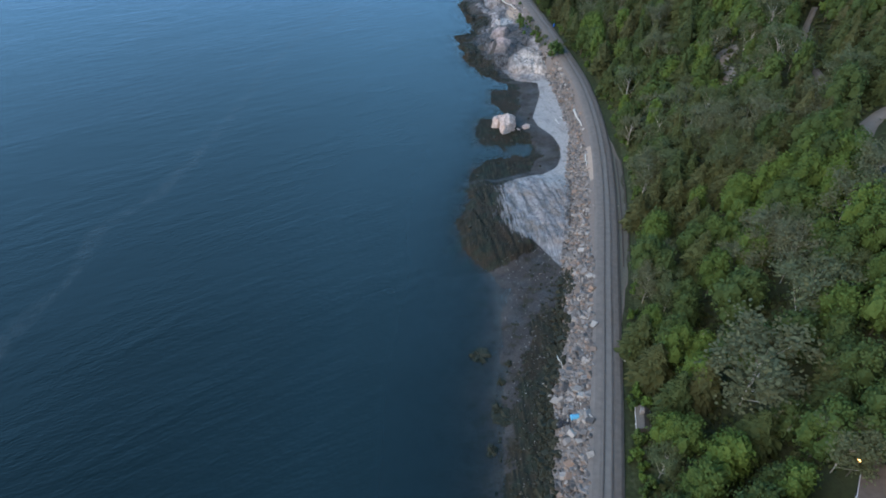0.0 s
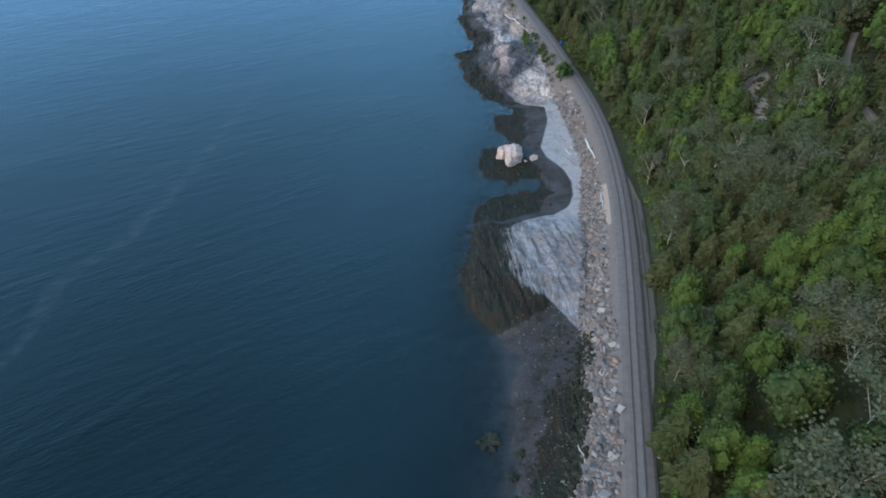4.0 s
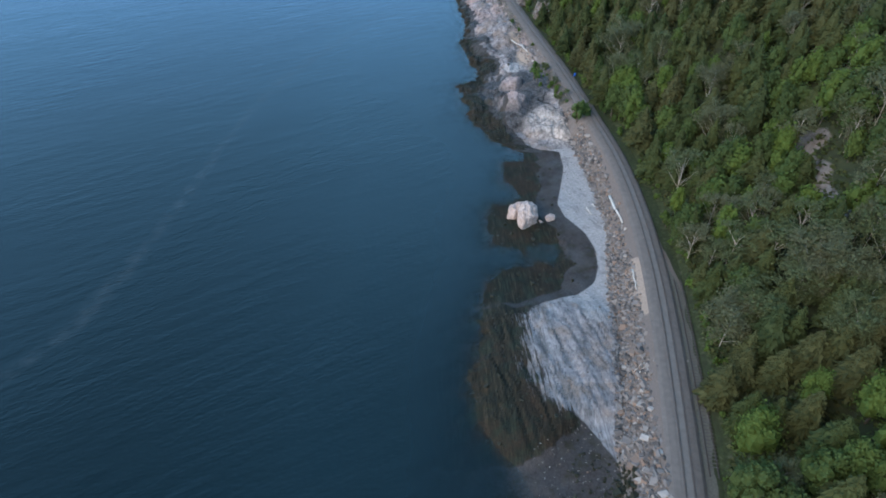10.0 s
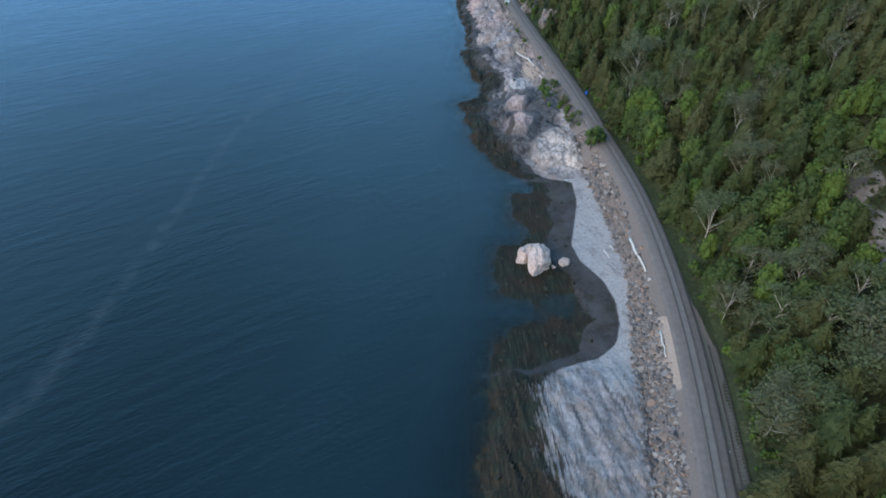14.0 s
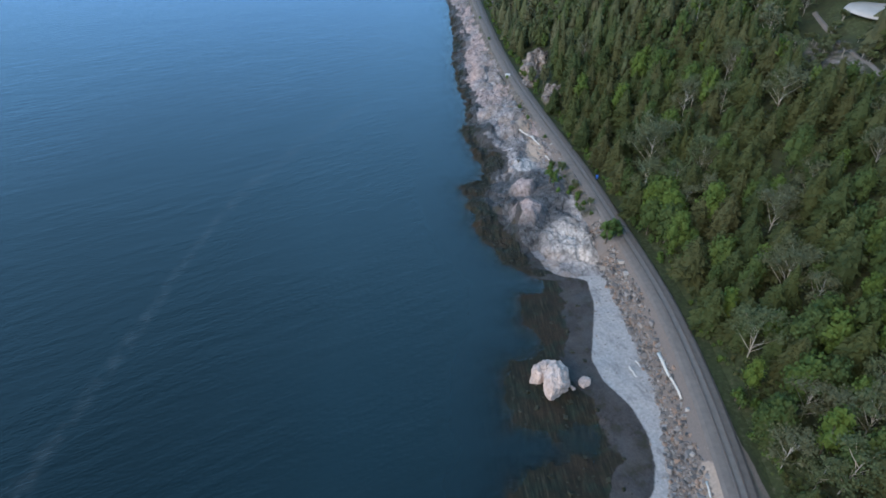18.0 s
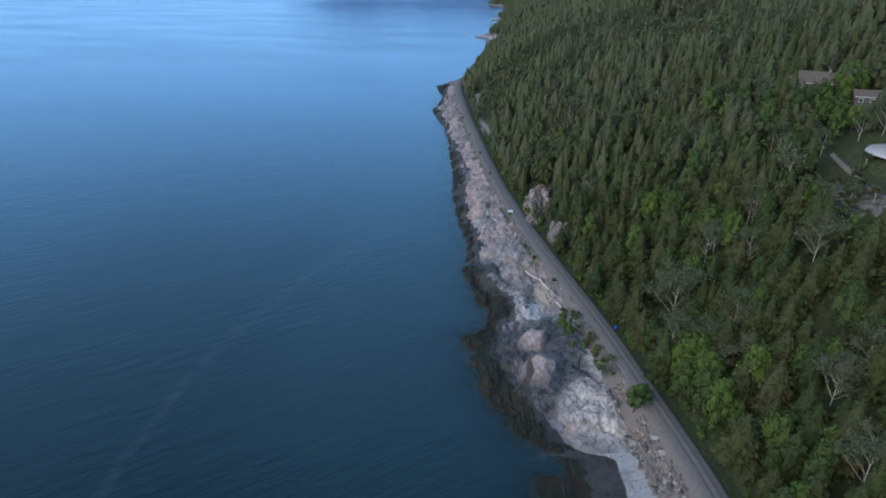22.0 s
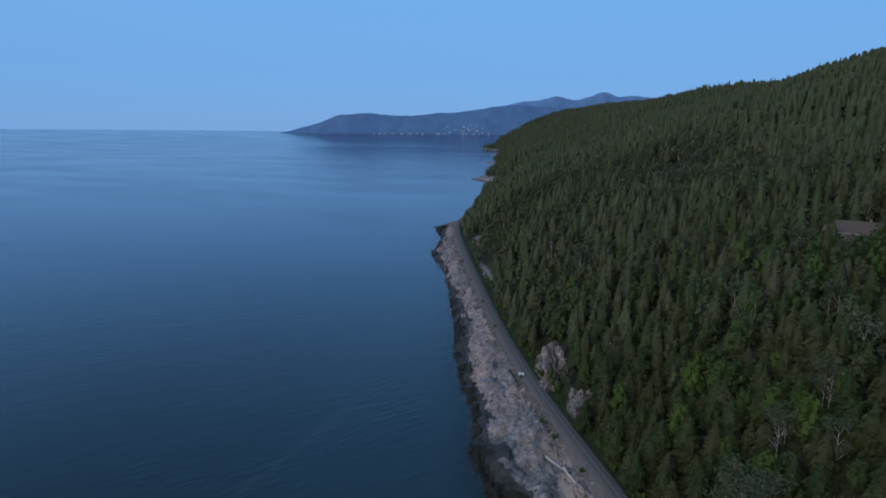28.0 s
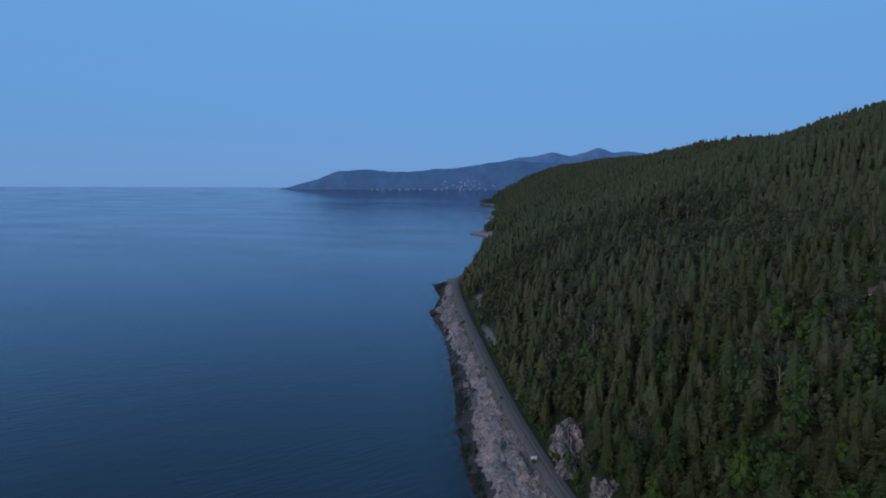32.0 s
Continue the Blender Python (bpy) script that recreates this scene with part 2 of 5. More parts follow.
    c = k.mix(edged("turf", 0.5), c, turf)
    c = k.mix(edged("bare", 0.4), c, bare)
    k.color(c)
    wet = k.math("SUBTRACT", k.attr("mud"), k.math("MULTIPLY", k.attr("weed"), 0.8))
    film = k.ramp(k.noise(0.16, 4, 0.55), (0.40, 0.88), (0.62, 0.58))
    k.l.new(k.mix(k.ramp(wet, (0.3, 0.0), (0.7, 1.0)), (0.88, 0.88, 0.88), film), k.b.inputs["Roughness"])
    k.bump(k.mix(0.5, k.noise(2.5, 8), strata), 0.6, 0.3)
    return k.m


def water_material():
    k = Kit("sea_water", rough=0.12, spec=0.5)
    k.b.inputs["IOR"].default_value = 1.33
    far = k.attr("open_sea")
    # long slicks where the wind leaves the surface smooth
    slick = k.ramp(k.noise(0.006, 5, 0.55, stretch=(0.5, 1.3, 1), turn=22), (0.32, 0.0), (0.68, 1.0))
    k.l.new(k.math("ADD", k.math("MULTIPLY", far, k.math("SUBTRACT", k.math("MULTIPLY", slick, 0.08), 0.05)), 0.12), k.b.inputs["Roughness"])
    deep = k.ramp(k.noise(0.006, 4), (0.3, (0.0007, 0.0034, 0.0033)), (0.7, (0.0010, 0.0044, 0.0043)))
    # distant water: sky sheen painted in as a bluer base, varied by the slicks
    deep = k.mix(far, deep, k.mix(slick, (0.0090, 0.0330, 0.120), (0.0070, 0.0260, 0.096)))
    k.color(k.mix(k.ramp(k.attr("near_shore"), (0.0, 0.0), (1.0, 1.0)), deep, k.mix(far, (0.0130, 0.0285, 0.0362), (0.0140, 0.0360, 0.1050))))
    chop = k.mix(0.3, k.noise(0.10, 3, 0.5, stretch=(1.0, 3.6, 1), turn=-32), k.noise(0.6, 3, 0.5, stretch=(1, 2.4, 1), turn=-26))
    calm = k.ramp(k.noise(0.02, 3, 0.5, stretch=(1, 2.0, 1), turn=-30), (0.3, 0.25), (0.7, 1.0))
    calm = k.mix(far, calm, k.ramp(slick, (0.0, 0.42), (1.0, 0.8)))
    bump = k.bump(k.mix(1.0, chop, calm, "MULTIPLY"), 0.30, 1.1)
    clear = k.n.new("ShaderNodeBsdfTransparent")
    clear.inputs["Color"].default_value = (0.88, 0.94, 0.95, 1)
    gloss = k.n.new("ShaderNodeBsdfGlossy")
    gloss.inputs["Roughness"].default_value = 0.2
    k.l.new(bump.outputs[0], gloss.inputs["Normal"])
    slope = k.n.new("ShaderNodeLayerWeight")  # gloss grows towards grazing view
    k.l.new(bump.outputs[0], slope.inputs["Normal"])
    grazing = k.math("ADD", k.math("MULTIPLY", k.math("POWER", slope.outputs["Facing"], 5.0), 0.98), 0.02)
    shallow = k.n.new("ShaderNodeMixShader")
    k.l.new(grazing, shallow.inputs[0])
    k.l.new(clear.outputs[0], shallow.inputs[1])
    k.l.new(gloss.outputs[0], shallow.inputs[2])
    both = k.n.new("ShaderNodeMixShader")
    k.l.new(k.attr("murk"), both.inputs[0])
    k.l.new(shallow.outputs[0], both.inputs[1])
    k.l.new(k.b.outputs[0], both.inputs[2])
    k.l.new(both.outputs[0], k.n["Material Output"].inputs["Surface"])
    return k.m


def leaf_material(name, tones, rough=0.75, low=0.88, high=1.12):
    """Foliage: a tint for each tree and a finer one for each clump."""
    k = Kit(name, rough=rough, spec=0.15)
    whole = k.math("FRACT", k.math("ADD", k.attr("tint"), k.n.new("ShaderNodeObjectInfo").outputs["Random"]))
    base = k.ramp(whole, *[(j / (len(tones) - 1), c) for j, c in enumerate(tones)])
    clump = k.ramp(k.geo.outputs["Random Per Island"], (0.0, low), (1.0, high))
    tone = k.mix(1.0, base, clump, "MULTIPLY")
    k.color(tone)
    thin = k.n.new("ShaderNodeBsdfTranslucent")
    k.l.new(tone, thin.inputs["Color"])
    both = k.n.new("ShaderNodeMixShader")
    both.inputs[0].default_value = 0.30
    k.l.new(k.b.outputs[0], both.inputs[1])
    k.l.new(thin.outputs[0], both.inputs[2])
    k.l.new(both.outputs[0], k.n["Material Output"].inputs["Surface"])
    return k.m


def bark_material(name, a, b):
    k = Kit(name, rough=0.9)
    k.color(k.ramp(k.noise(2.0, 5, stretch=(3, 3, 0.6)), (0.35, a), (0.65, b)))
    return k.m


GROUND, WATER = ground_material(), water_material()
SPRUCE = leaf_material("spruce_needles", [(0.054, 0.073, 0.029), (0.068, 0.088, 0.031), (0.077, 0.088, 0.035), (0.085, 0.090, 0.040), (0.064, 0.087, 0.031), (0.052, 0.073, 0.029)])
LEAF = leaf_material("young_leaves", [(0.053, 0.080, 0.028), (0.066, 0.099, 0.030), (0.076, 0.118, 0.030), (0.100, 0.150, 0.032), (0.072, 0.106, 0.034), (0.060, 0.088, 0.030)])
TWIG = leaf_material("bare_twigs", [(0.118, 0.132, 0.070), (0.136, 0.142, 0.082), (0.110, 0.132, 0.064), (0.100, 0.126, 0.056)], low=0.88, high=1.12)
SHRUB = leaf_material("fresh_shrub_leaves", [(0.070, 0.115, 0.028), (0.095, 0.155, 0.032), (0.082, 0.128, 0.036), (0.062, 0.100, 0.030)])
# Leaf copy for distant trees: distance haze painted in as paler, greyer tones
HAZY = leaf_material("haze_toned_leaves", [(0.080, 0.096, 0.047), (0.100, 0.119, 0.055), (0.106, 0.114, 0.060), (0.089, 0.116, 0.052), (0.110, 0.114, 0.063), (0.073, 0.094, 0.046)])
BARK = bark_material("brown_bark", (0.05, 0.04, 0.03), (0.13, 0.11, 0.09))
BIRCH = bark_material("pale_birch_bark", (0.24, 0.225, 0.195), (0.46, 0.43, 0.37))
CRIB = plain("pale_crib_ballast", (0.168, 0.154, 0.143), 0.9, scale=0.8, vary=0.15, grain=9.0, own=False)
# darker strip under each rail: oil stain and rail shade in one colour
RAIL_STRIP = plain("oil_and_shade_ballast", (0.143, 0.127, 0.117), 0.9, scale=0.8, vary=0.2, grain=9.0, own=False)
BALLAST = plain("grey_ballast", (0.150, 0.131, 0.119), 0.9, scale=0.8, vary=0.2, grain=9.0, own=False)
SLEEPER = plain("weathered_sleeper_wood", (0.138, 0.125, 0.116), 0.9)
STEEL = plain("rusty_rail_steel", (0.10, 0.084, 0.078), 0.7, 0.2)


def stone_material():
    k = Kit("quarried_stone", rough=0.85)
    one = k.math("FRACT", k.math("ADD", k.geo.outputs["Random Per Island"], k.n.new("ShaderNodeObjectInfo").outputs["Random"]))
    tone = k.ramp(one, (0.0, (0.05, 0.048, 0.049)), (0.28, (0.12, 0.113, 0.112)), (0.48, (0.23, 0.215, 0.208)), (0.60, (0.12, 0.108, 0.102)), (0.70, (0.27, 0.18, 0.128)), (0.78, (0.17, 0.135, 0.112)), (0.92, (0.255, 0.232, 0.212)), (1.0, (0.38, 0.355, 0.33)))
    k.color(k.mix(0.18, tone, k.ramp(k.noise(3.0, 6), (0.3, (0.07, 0.065, 0.063)), (0.7, (0.28, 0.26, 0.245)))))
    k.bump(k.noise(6.0, 6), 0.4, 0.05)
    return k.m


STONE = stone_material()
PALE_ROCK = plain("pale_pink_granite", (0.43, 0.345, 0.305), 0.85, scale=0.9, vary=0.42, grain=4.0)
DRIFT = plain("bleached_driftwood", (0.55, 0.52, 0.48), 0.9)
ROOF = plain("brown_grey_shingles", (0.125, 0.10, 0.085), 1.0, scale=1.0)
WHITE = plain("white_paint", (0.72, 0.72, 0.72), 0.6)
DARKW = plain("dark_weathered_boards", (0.10, 0.09, 0.08), 0.9)

def crags(x, y, seed):
    """Broken blocks: each cell of the plane is a tilted facet of its own."""
    i, j = np.floor(x).astype(np.int64), np.floor(y).astype(np.int64)
    best, out = np.full(x.shape, 1e9), np.zeros(x.shape)
    for a in (-1, 0, 1):
        for b in (-1, 0, 1):
            r = [vnoise((i + a) * 1.0, (j + b) * 1.0, seed + k) for k in range(5)]
            dx, dy = x - (i + a + r[0]), y - (j + b + r[1])
            d = dx * dx + dy * dy
            h = r[2] + (r[3] - 0.5) * 1.1 * dx + (r[4] - 0.5) * 1.1 * dy
            out = np.where(d < best, h, out)
            best = np.minimum(best, d)
    return out - 0.5


# ---- plan: lines as (y, x), north is ahead ----
RAIL = [(-80, 4), (20, 24.3), (60, 33), (80, 36.9), (94, 39.5), (111, 42.5), (132, 46.5), (160, 51), (178, 52.9), (196, 53.9), (215, 54),
        (232, 52.7), (246, 50.9), (275, 47.6), (296, 44.5), (315, 41.3), (340, 37), (372, 32.3), (413, 28), (466, 24.2), (513, 21.6),
        (560, 19.2), (605, 17), (680, 14.6), (730, 15.5), (775, 24), (825, 44), (950, 68), (1050, 80), (1150, 100), (1190, 118),
        (1300, 104), (1425, 120), (1590, 160), (1807, 172), (2213, 230), (2690, 262), (2950, 240), (3060, 300)]
SHORE = [(15, -200), (15.5, 0), (17, 64), (17, 73), (16.5, 86), (18, 101), (18.6, 110), (17.8, 119), (16.6, 123), (13.4, 126.4), (9.2, 133), (8.8, 145.6),
         (10.5, 155), (11.4, 166), (14.5, 176), (19.8, 178.5), (24, 179.3), (25, 183.3), (21, 186.3), (15, 189), (14.2, 200), (16, 206), (20, 208.5),
         (24, 212), (24, 216), (20.5, 219), (20.5, 226), (21.5, 230.5), (27, 231.3), (28, 236), (22, 241), (17, 247), (11, 261), (9.6, 270),
         (6.5, 288), (10, 290.5), (14, 292), (14.7, 301), (12, 314), (9.2, 327), (9, 337), (10.9, 354), (9.8, 367), (7, 384), (6.2, 412)]
SHORE += [(4.8, 417), (6.3, 462), (4.7, 498), (4.2, 534), (0.3, 585), (-8, 632), (0.6, 695), (-6, 759), (12, 784), (29, 824), (50, 951), (59, 1047),
          (78, 1150), (100, 1188), (79, 1293), (59, 1335), (78, 1365), (98, 1425), (141, 1591), (148, 1807), (121, 1858), (150, 1900), (205, 2213),
          (242, 2693), (188, 2950), (260, 3030), (420, 3080), (900, 3150), (2600, 3200)]
# where the dark, weedy or wet ground ends and the pale ground begins
PALE = [(-80, 20), (40, 22), (60, 24), (100, 31), (115, 33.5), (123, 35), (126, 33.5), (131, 31), (134, 27), (137, 23.5), (148, 20.8), (159, 20.6), (163, 22.5),
        (166, 26), (167.7, 34), (172.7, 39.4), (178, 41.2), (185.6, 41.8), (192.7, 40.4), (200, 36), (207, 34.8), (215, 36.8), (226, 39.3), (236, 39.3),
        (239, 31), (243, 27.7), (251, 25.7), (260, 21.5), (275, 17.5), (288, 18.5), (299, 24), (307, 22.5), (322, 17.5), (337, 14), (348, 15.8), (368, 14.5), (391, 11.8), (422, 10),
        (443, 12.8), (471, 10.2), (505, 8.8), (546, 5), (597, 1.5), (628, -3), (673, 1.5), (743, 7), (760, 4), (790, 18)]
# foot of the stone bank under the track
TOE = [(-80, 6), (40, 20), (63, 23.8), (72, 24.8), (85, 26.2), (100, 30.9), (115, 33.5), (123, 35.2), (132, 37.2), (142, 39), (155, 41), (168, 42.6), (181, 45),
       (190, 46.8), (202, 47), (212, 47), (225, 45.7), (234, 45.2), (245, 43.5), (256, 42.5), (300, 38.5), (330, 33.5), (372, 27), (413, 23), (466, 19.3), (560, 14.5), (680, 10)]
ZR = 8.5


def line(points, y, soft=4.0):
    """x of a plan line at y, rounded at its corners."""
    p = np.array(points, float)
    return sum(np.interp(np.asarray(y, float) + o, p[:, 0], p[:, 1]) for o in np.linspace(-soft, soft, 9)) / 9


def rail_x(y):
    return line(RAIL, y, 12.0)


def shore_distance(x, y):
    """Signed distance to the waterline, positive on land."""
    pts = np.array(SHORE, float)
    x, y = np.broadcast_arrays(np.asarray(x, float), np.asarray(y, float))
    best, cross = np.full(x.shape, 1e9), np.zeros(x.shape, int)
    for (ax, ay), (bx, by) in zip(pts[:-1], pts[1:]):
        ex, ey = bx - ax, by - ay
        t = np.clip(((x - ax) * ex + (y - ay) * ey) / (ex * ex + ey * ey), 0, 1)
        best = np.minimum(best, np.hypot(x - ax - t * ex, y - ay - t * ey))
        over = (ay > y) != (by > y)
        with np.errstate(divide="ignore", invalid="ignore"):
            at = ax + (y - ay) * ex / np.where(ey == 0, 1e-9, ey)
        cross += (over & (at < x)).astype(int)
    return np.where(cross % 2 == 1, best, -best)


HILL_U = [2.4, 3.0, 6.2, 9, 20, 48, 84, 111, 250, 400, 520, 1600]
HILL_Z = [8.1, 7.7, 7.7, 8.8, 16, 40, 54, 64, 112, 156, 165, 168]
# forest road and footpaths: points and half-width
ROADS = [([(90, 108), (91.4, 118), (92.5, 123), (95.5, 127.5), (101, 131), (112, 133)], 1.7), ([(97, 146), (97.5, 156), (99.3, 169), (107, 184), (112, 192)], 0.8),
         ([(121.5, 313), (119.8, 299), (118.8, 284), (118, 271.5), (116, 258)], 0.5)]
# rounded rock masses on the shore: centre, radius, height
DOMES = [(26.5, 279, 4.5, 2.8), (25.7, 264.5, 5, 3.2), (36, 252, 8, 2.4), (43.5, 246.5, 4.5, 2.4), (20, 272, 4, 1.6), (26, 325, 6, 1.8), (20, 345, 5, 2.0), (17, 390, 5, 2.2), (13, 440, 4, 2)]


def road_distance(x, y):
    best = np.full(np.shape(x), 99.0)
    for points, half in ROADS:
        for (ax, ay), (bx, by) in zip(points[:-1], points[1:]):
            ex, ey = bx - ax, by - ay
            t = np.clip(((x - ax) * ex + (y - ay) * ey) / (ex * ex + ey * ey), 0, 1)
            best = np.minimum(best, np.hypot(x - ax - t * ex, y - ay - t * ey) - half)
    return best



def hill(u, y):
    z = np.interp(u * (1 + 0.45 * fade(1200, 2300, y)), HILL_U, HILL_Z)
    lump = (fbm(u / 60, y / 75, 5, 3) - 0.5) * 16 * fade(25, 140, u) + (fbm(u / 12, y / 13, 9, 3) - 0.5) * 2.6 * fade(6, 22, u)
    z = z + lump + (fbm(u / 300, y / 420, 31, 2) - 0.5) * 34 * fade(200, 420, u)
    x = u + rail_x(y)
    level = np.exp(-((((x - 138.5) / 16) ** 2 + ((y - 299.5) / 15) ** 2) ** 2))
    z = z + (55.5 - z) * level
    z = z + 17 * np.exp(-(((x - 455) / 130) ** 2 + ((y - 800) / 170) ** 2))
    end = 1 - fade(2960, 3220, y + 0.1 * u)
    return z * end - 3 * (1 - end)


def slant(x):
    """How far the near end of the bedded rock lies back at x."""
    return np.interp(x, [16, 23, 29.4, 32], [0, 2.7, 8.5, 10])


def ground_z(x, y, rough=True):
    """Height of the land and of the sea bed."""
    x, y = np.broadcast_arrays(np.asarray(x, float), np.asarray(y, float))
    d, rx = shore_distance(x, y), rail_x(y)
    jag = np.maximum(0.8 * fade(126, 130, y), np.maximum(fade(126, 130, y) * (1 - fade(208, 212, y)), fade(238, 243, y))) * np.exp(-((d / 6) ** 2))
    d = d + jag * ((fbm(x / 2.4, y / 2.4, 201, 3) - 0.5) * 3.4 + (ridged(x / 5, y / 6, 207, 2) - 0.55) * 2.2)
    u = x - rx
    toe = np.minimum(line(TOE, y, 3.0), rx - 4.5)
    toe = np.where(y > 690, rx - 4.5, toe)
    stone_bank = 1 - fade(246, 262, y)
    top = 1.7 * stone_bank + 6.2 * (1 - stone_bank)
    v = np.clip(d, 0, None) / (np.clip(d, 0, None) + np.clip(toe - x, 0, None) + 1e-6)
    steep = np.where(y > 246, 0.75, 1.3)
    low = top * v**steep
    yw = y + (fbm(x / 8, y / 8, 91, 3) - 0.5) * 13
    outcrop = fade(121, 127, y - slant(x)) * (1 - fade(156, 174, yw))
    low = low + outcrop * 0.45 * fade(0, 4.0, d) + fade(238, 244, y) * 0.45 * fade(0, 1.2, d)
    low = low + outcrop * 1.8 * np.sin(np.pi * np.clip(v, 0, 1)) ** 0.8
    bank = np.interp(u, [-40, -2.9], [0, 0]) + top + (8.1 - top) * np.clip((x - toe) / np.maximum(rx - 2.9 - toe, 0.5), 0, 1)
    z = np.where(x < toe, low, bank)
    z = np.where(u > -2.9, 8.1, z)
    z = np.where(u > 2.4, hill(u, y), z)
    if rough:
        rockish = np.maximum(outcrop, fade(238, 246, y))
        on = fade(0.0, 2.5, d) * (1 - fade(-1.5, 1.5, x - toe)) * (1 - fade(-6, -4, u))
        a, c = np.cos(radians(14)), np.sin(radians(14))
        along, across = y * a - x * c, x * a + y * c
        wx, wy = x + (fbm(x / 6, y / 6, 301, 3) - 0.5) * 4, y + (fbm(x / 6, y / 6, 305, 3) - 0.5) * 4
        beds = (ridged(across / 2.6, along / 15, 3) - 0.5) * 0.7 + crags(across / 1.3 + fbm(x / 5, y / 5, 9, 2), along / 8, 311) * 0.3
        blocks = (0.55 - ridged(wx / 9, wy / 13, 11, 1)) * 2.6 + (0.5 - ridged(wx / 3.4, wy / 5, 15, 2)) * 1.0 + crags(wx / 7, wy / 10, 321) * 0.8 + crags(wx / 2.3, wy / 3.5, 331) * 0.4
        z = z + on * rockish * np.where(y < 200, beds, blocks)
        for cx, cy, r, h in DOMES:
            q = np.clip(((x - cx) ** 2 + (y - cy) ** 2) / r**2 * (0.8 + 0.4 * vnoise(x / 2, y / 2, 77)), 0, 1)
            z = z + h * (1 - q * q) * (q < 1)
        z = z + fade(246, 262, y) * (x >= toe) * (u < -3.2) * ((fbm(x / 2.5, y / 2.5, 43, 4) - 0.5) * 1.8 + 0.2)
        z = z + fade(0, 3, d) * (1 - rockish) * (fbm(x / 3, y / 3, 41, 3) - 0.5) * 0.35 * (u < -3)
    yv = y + (fbm(x / 6, y / 6, 95, 3) - 0.5) * 14
    mire = (1 - fade(114, 125, yv)) * (x < toe - 0.5) * (d > 0)
    z = z + mire * ((fbm(x / 5, y / 6, 57, 4) - 0.52) * 0.55 - 0.04) * rough
    pool = np.clip(((x - 29.3) / 5.2) ** 2 + ((y - 185.3) / 6.5) ** 2 + (fbm(x / 3, y / 3, 55, 3) - 0.5) * 1.4, 0, 1)
    z = z - (1 - pool) * 0.6 * (d > 0)
    flat = 1 - fade(116, 130, yv)
    slope = 0.15 * flat + 0.26 * (1 - flat)
    bed = -slope * np.abs(d) - 0.05 + (fbm(x / 4, y / 4, 51, 3) - 0.62) * (1.3 - 0.8 * flat) * fade(0, 2, -d) * np.exp(d / 18)
    return np.where(d > 0, np.where((pool < 1) | (mire > 0), np.maximum(z, -0.45 * (mire > 0) - 0.13), np.maximum(z, 0.05)), np.maximum(bed, -9)), d, u, toe


# ---- ground ----
# bare rocky points along the far shore: centre and half-widths
HEADLANDS = [(78, 1300, 40, 75), (150, 1840, 45, 60), (215, 2450, 60, 380)]


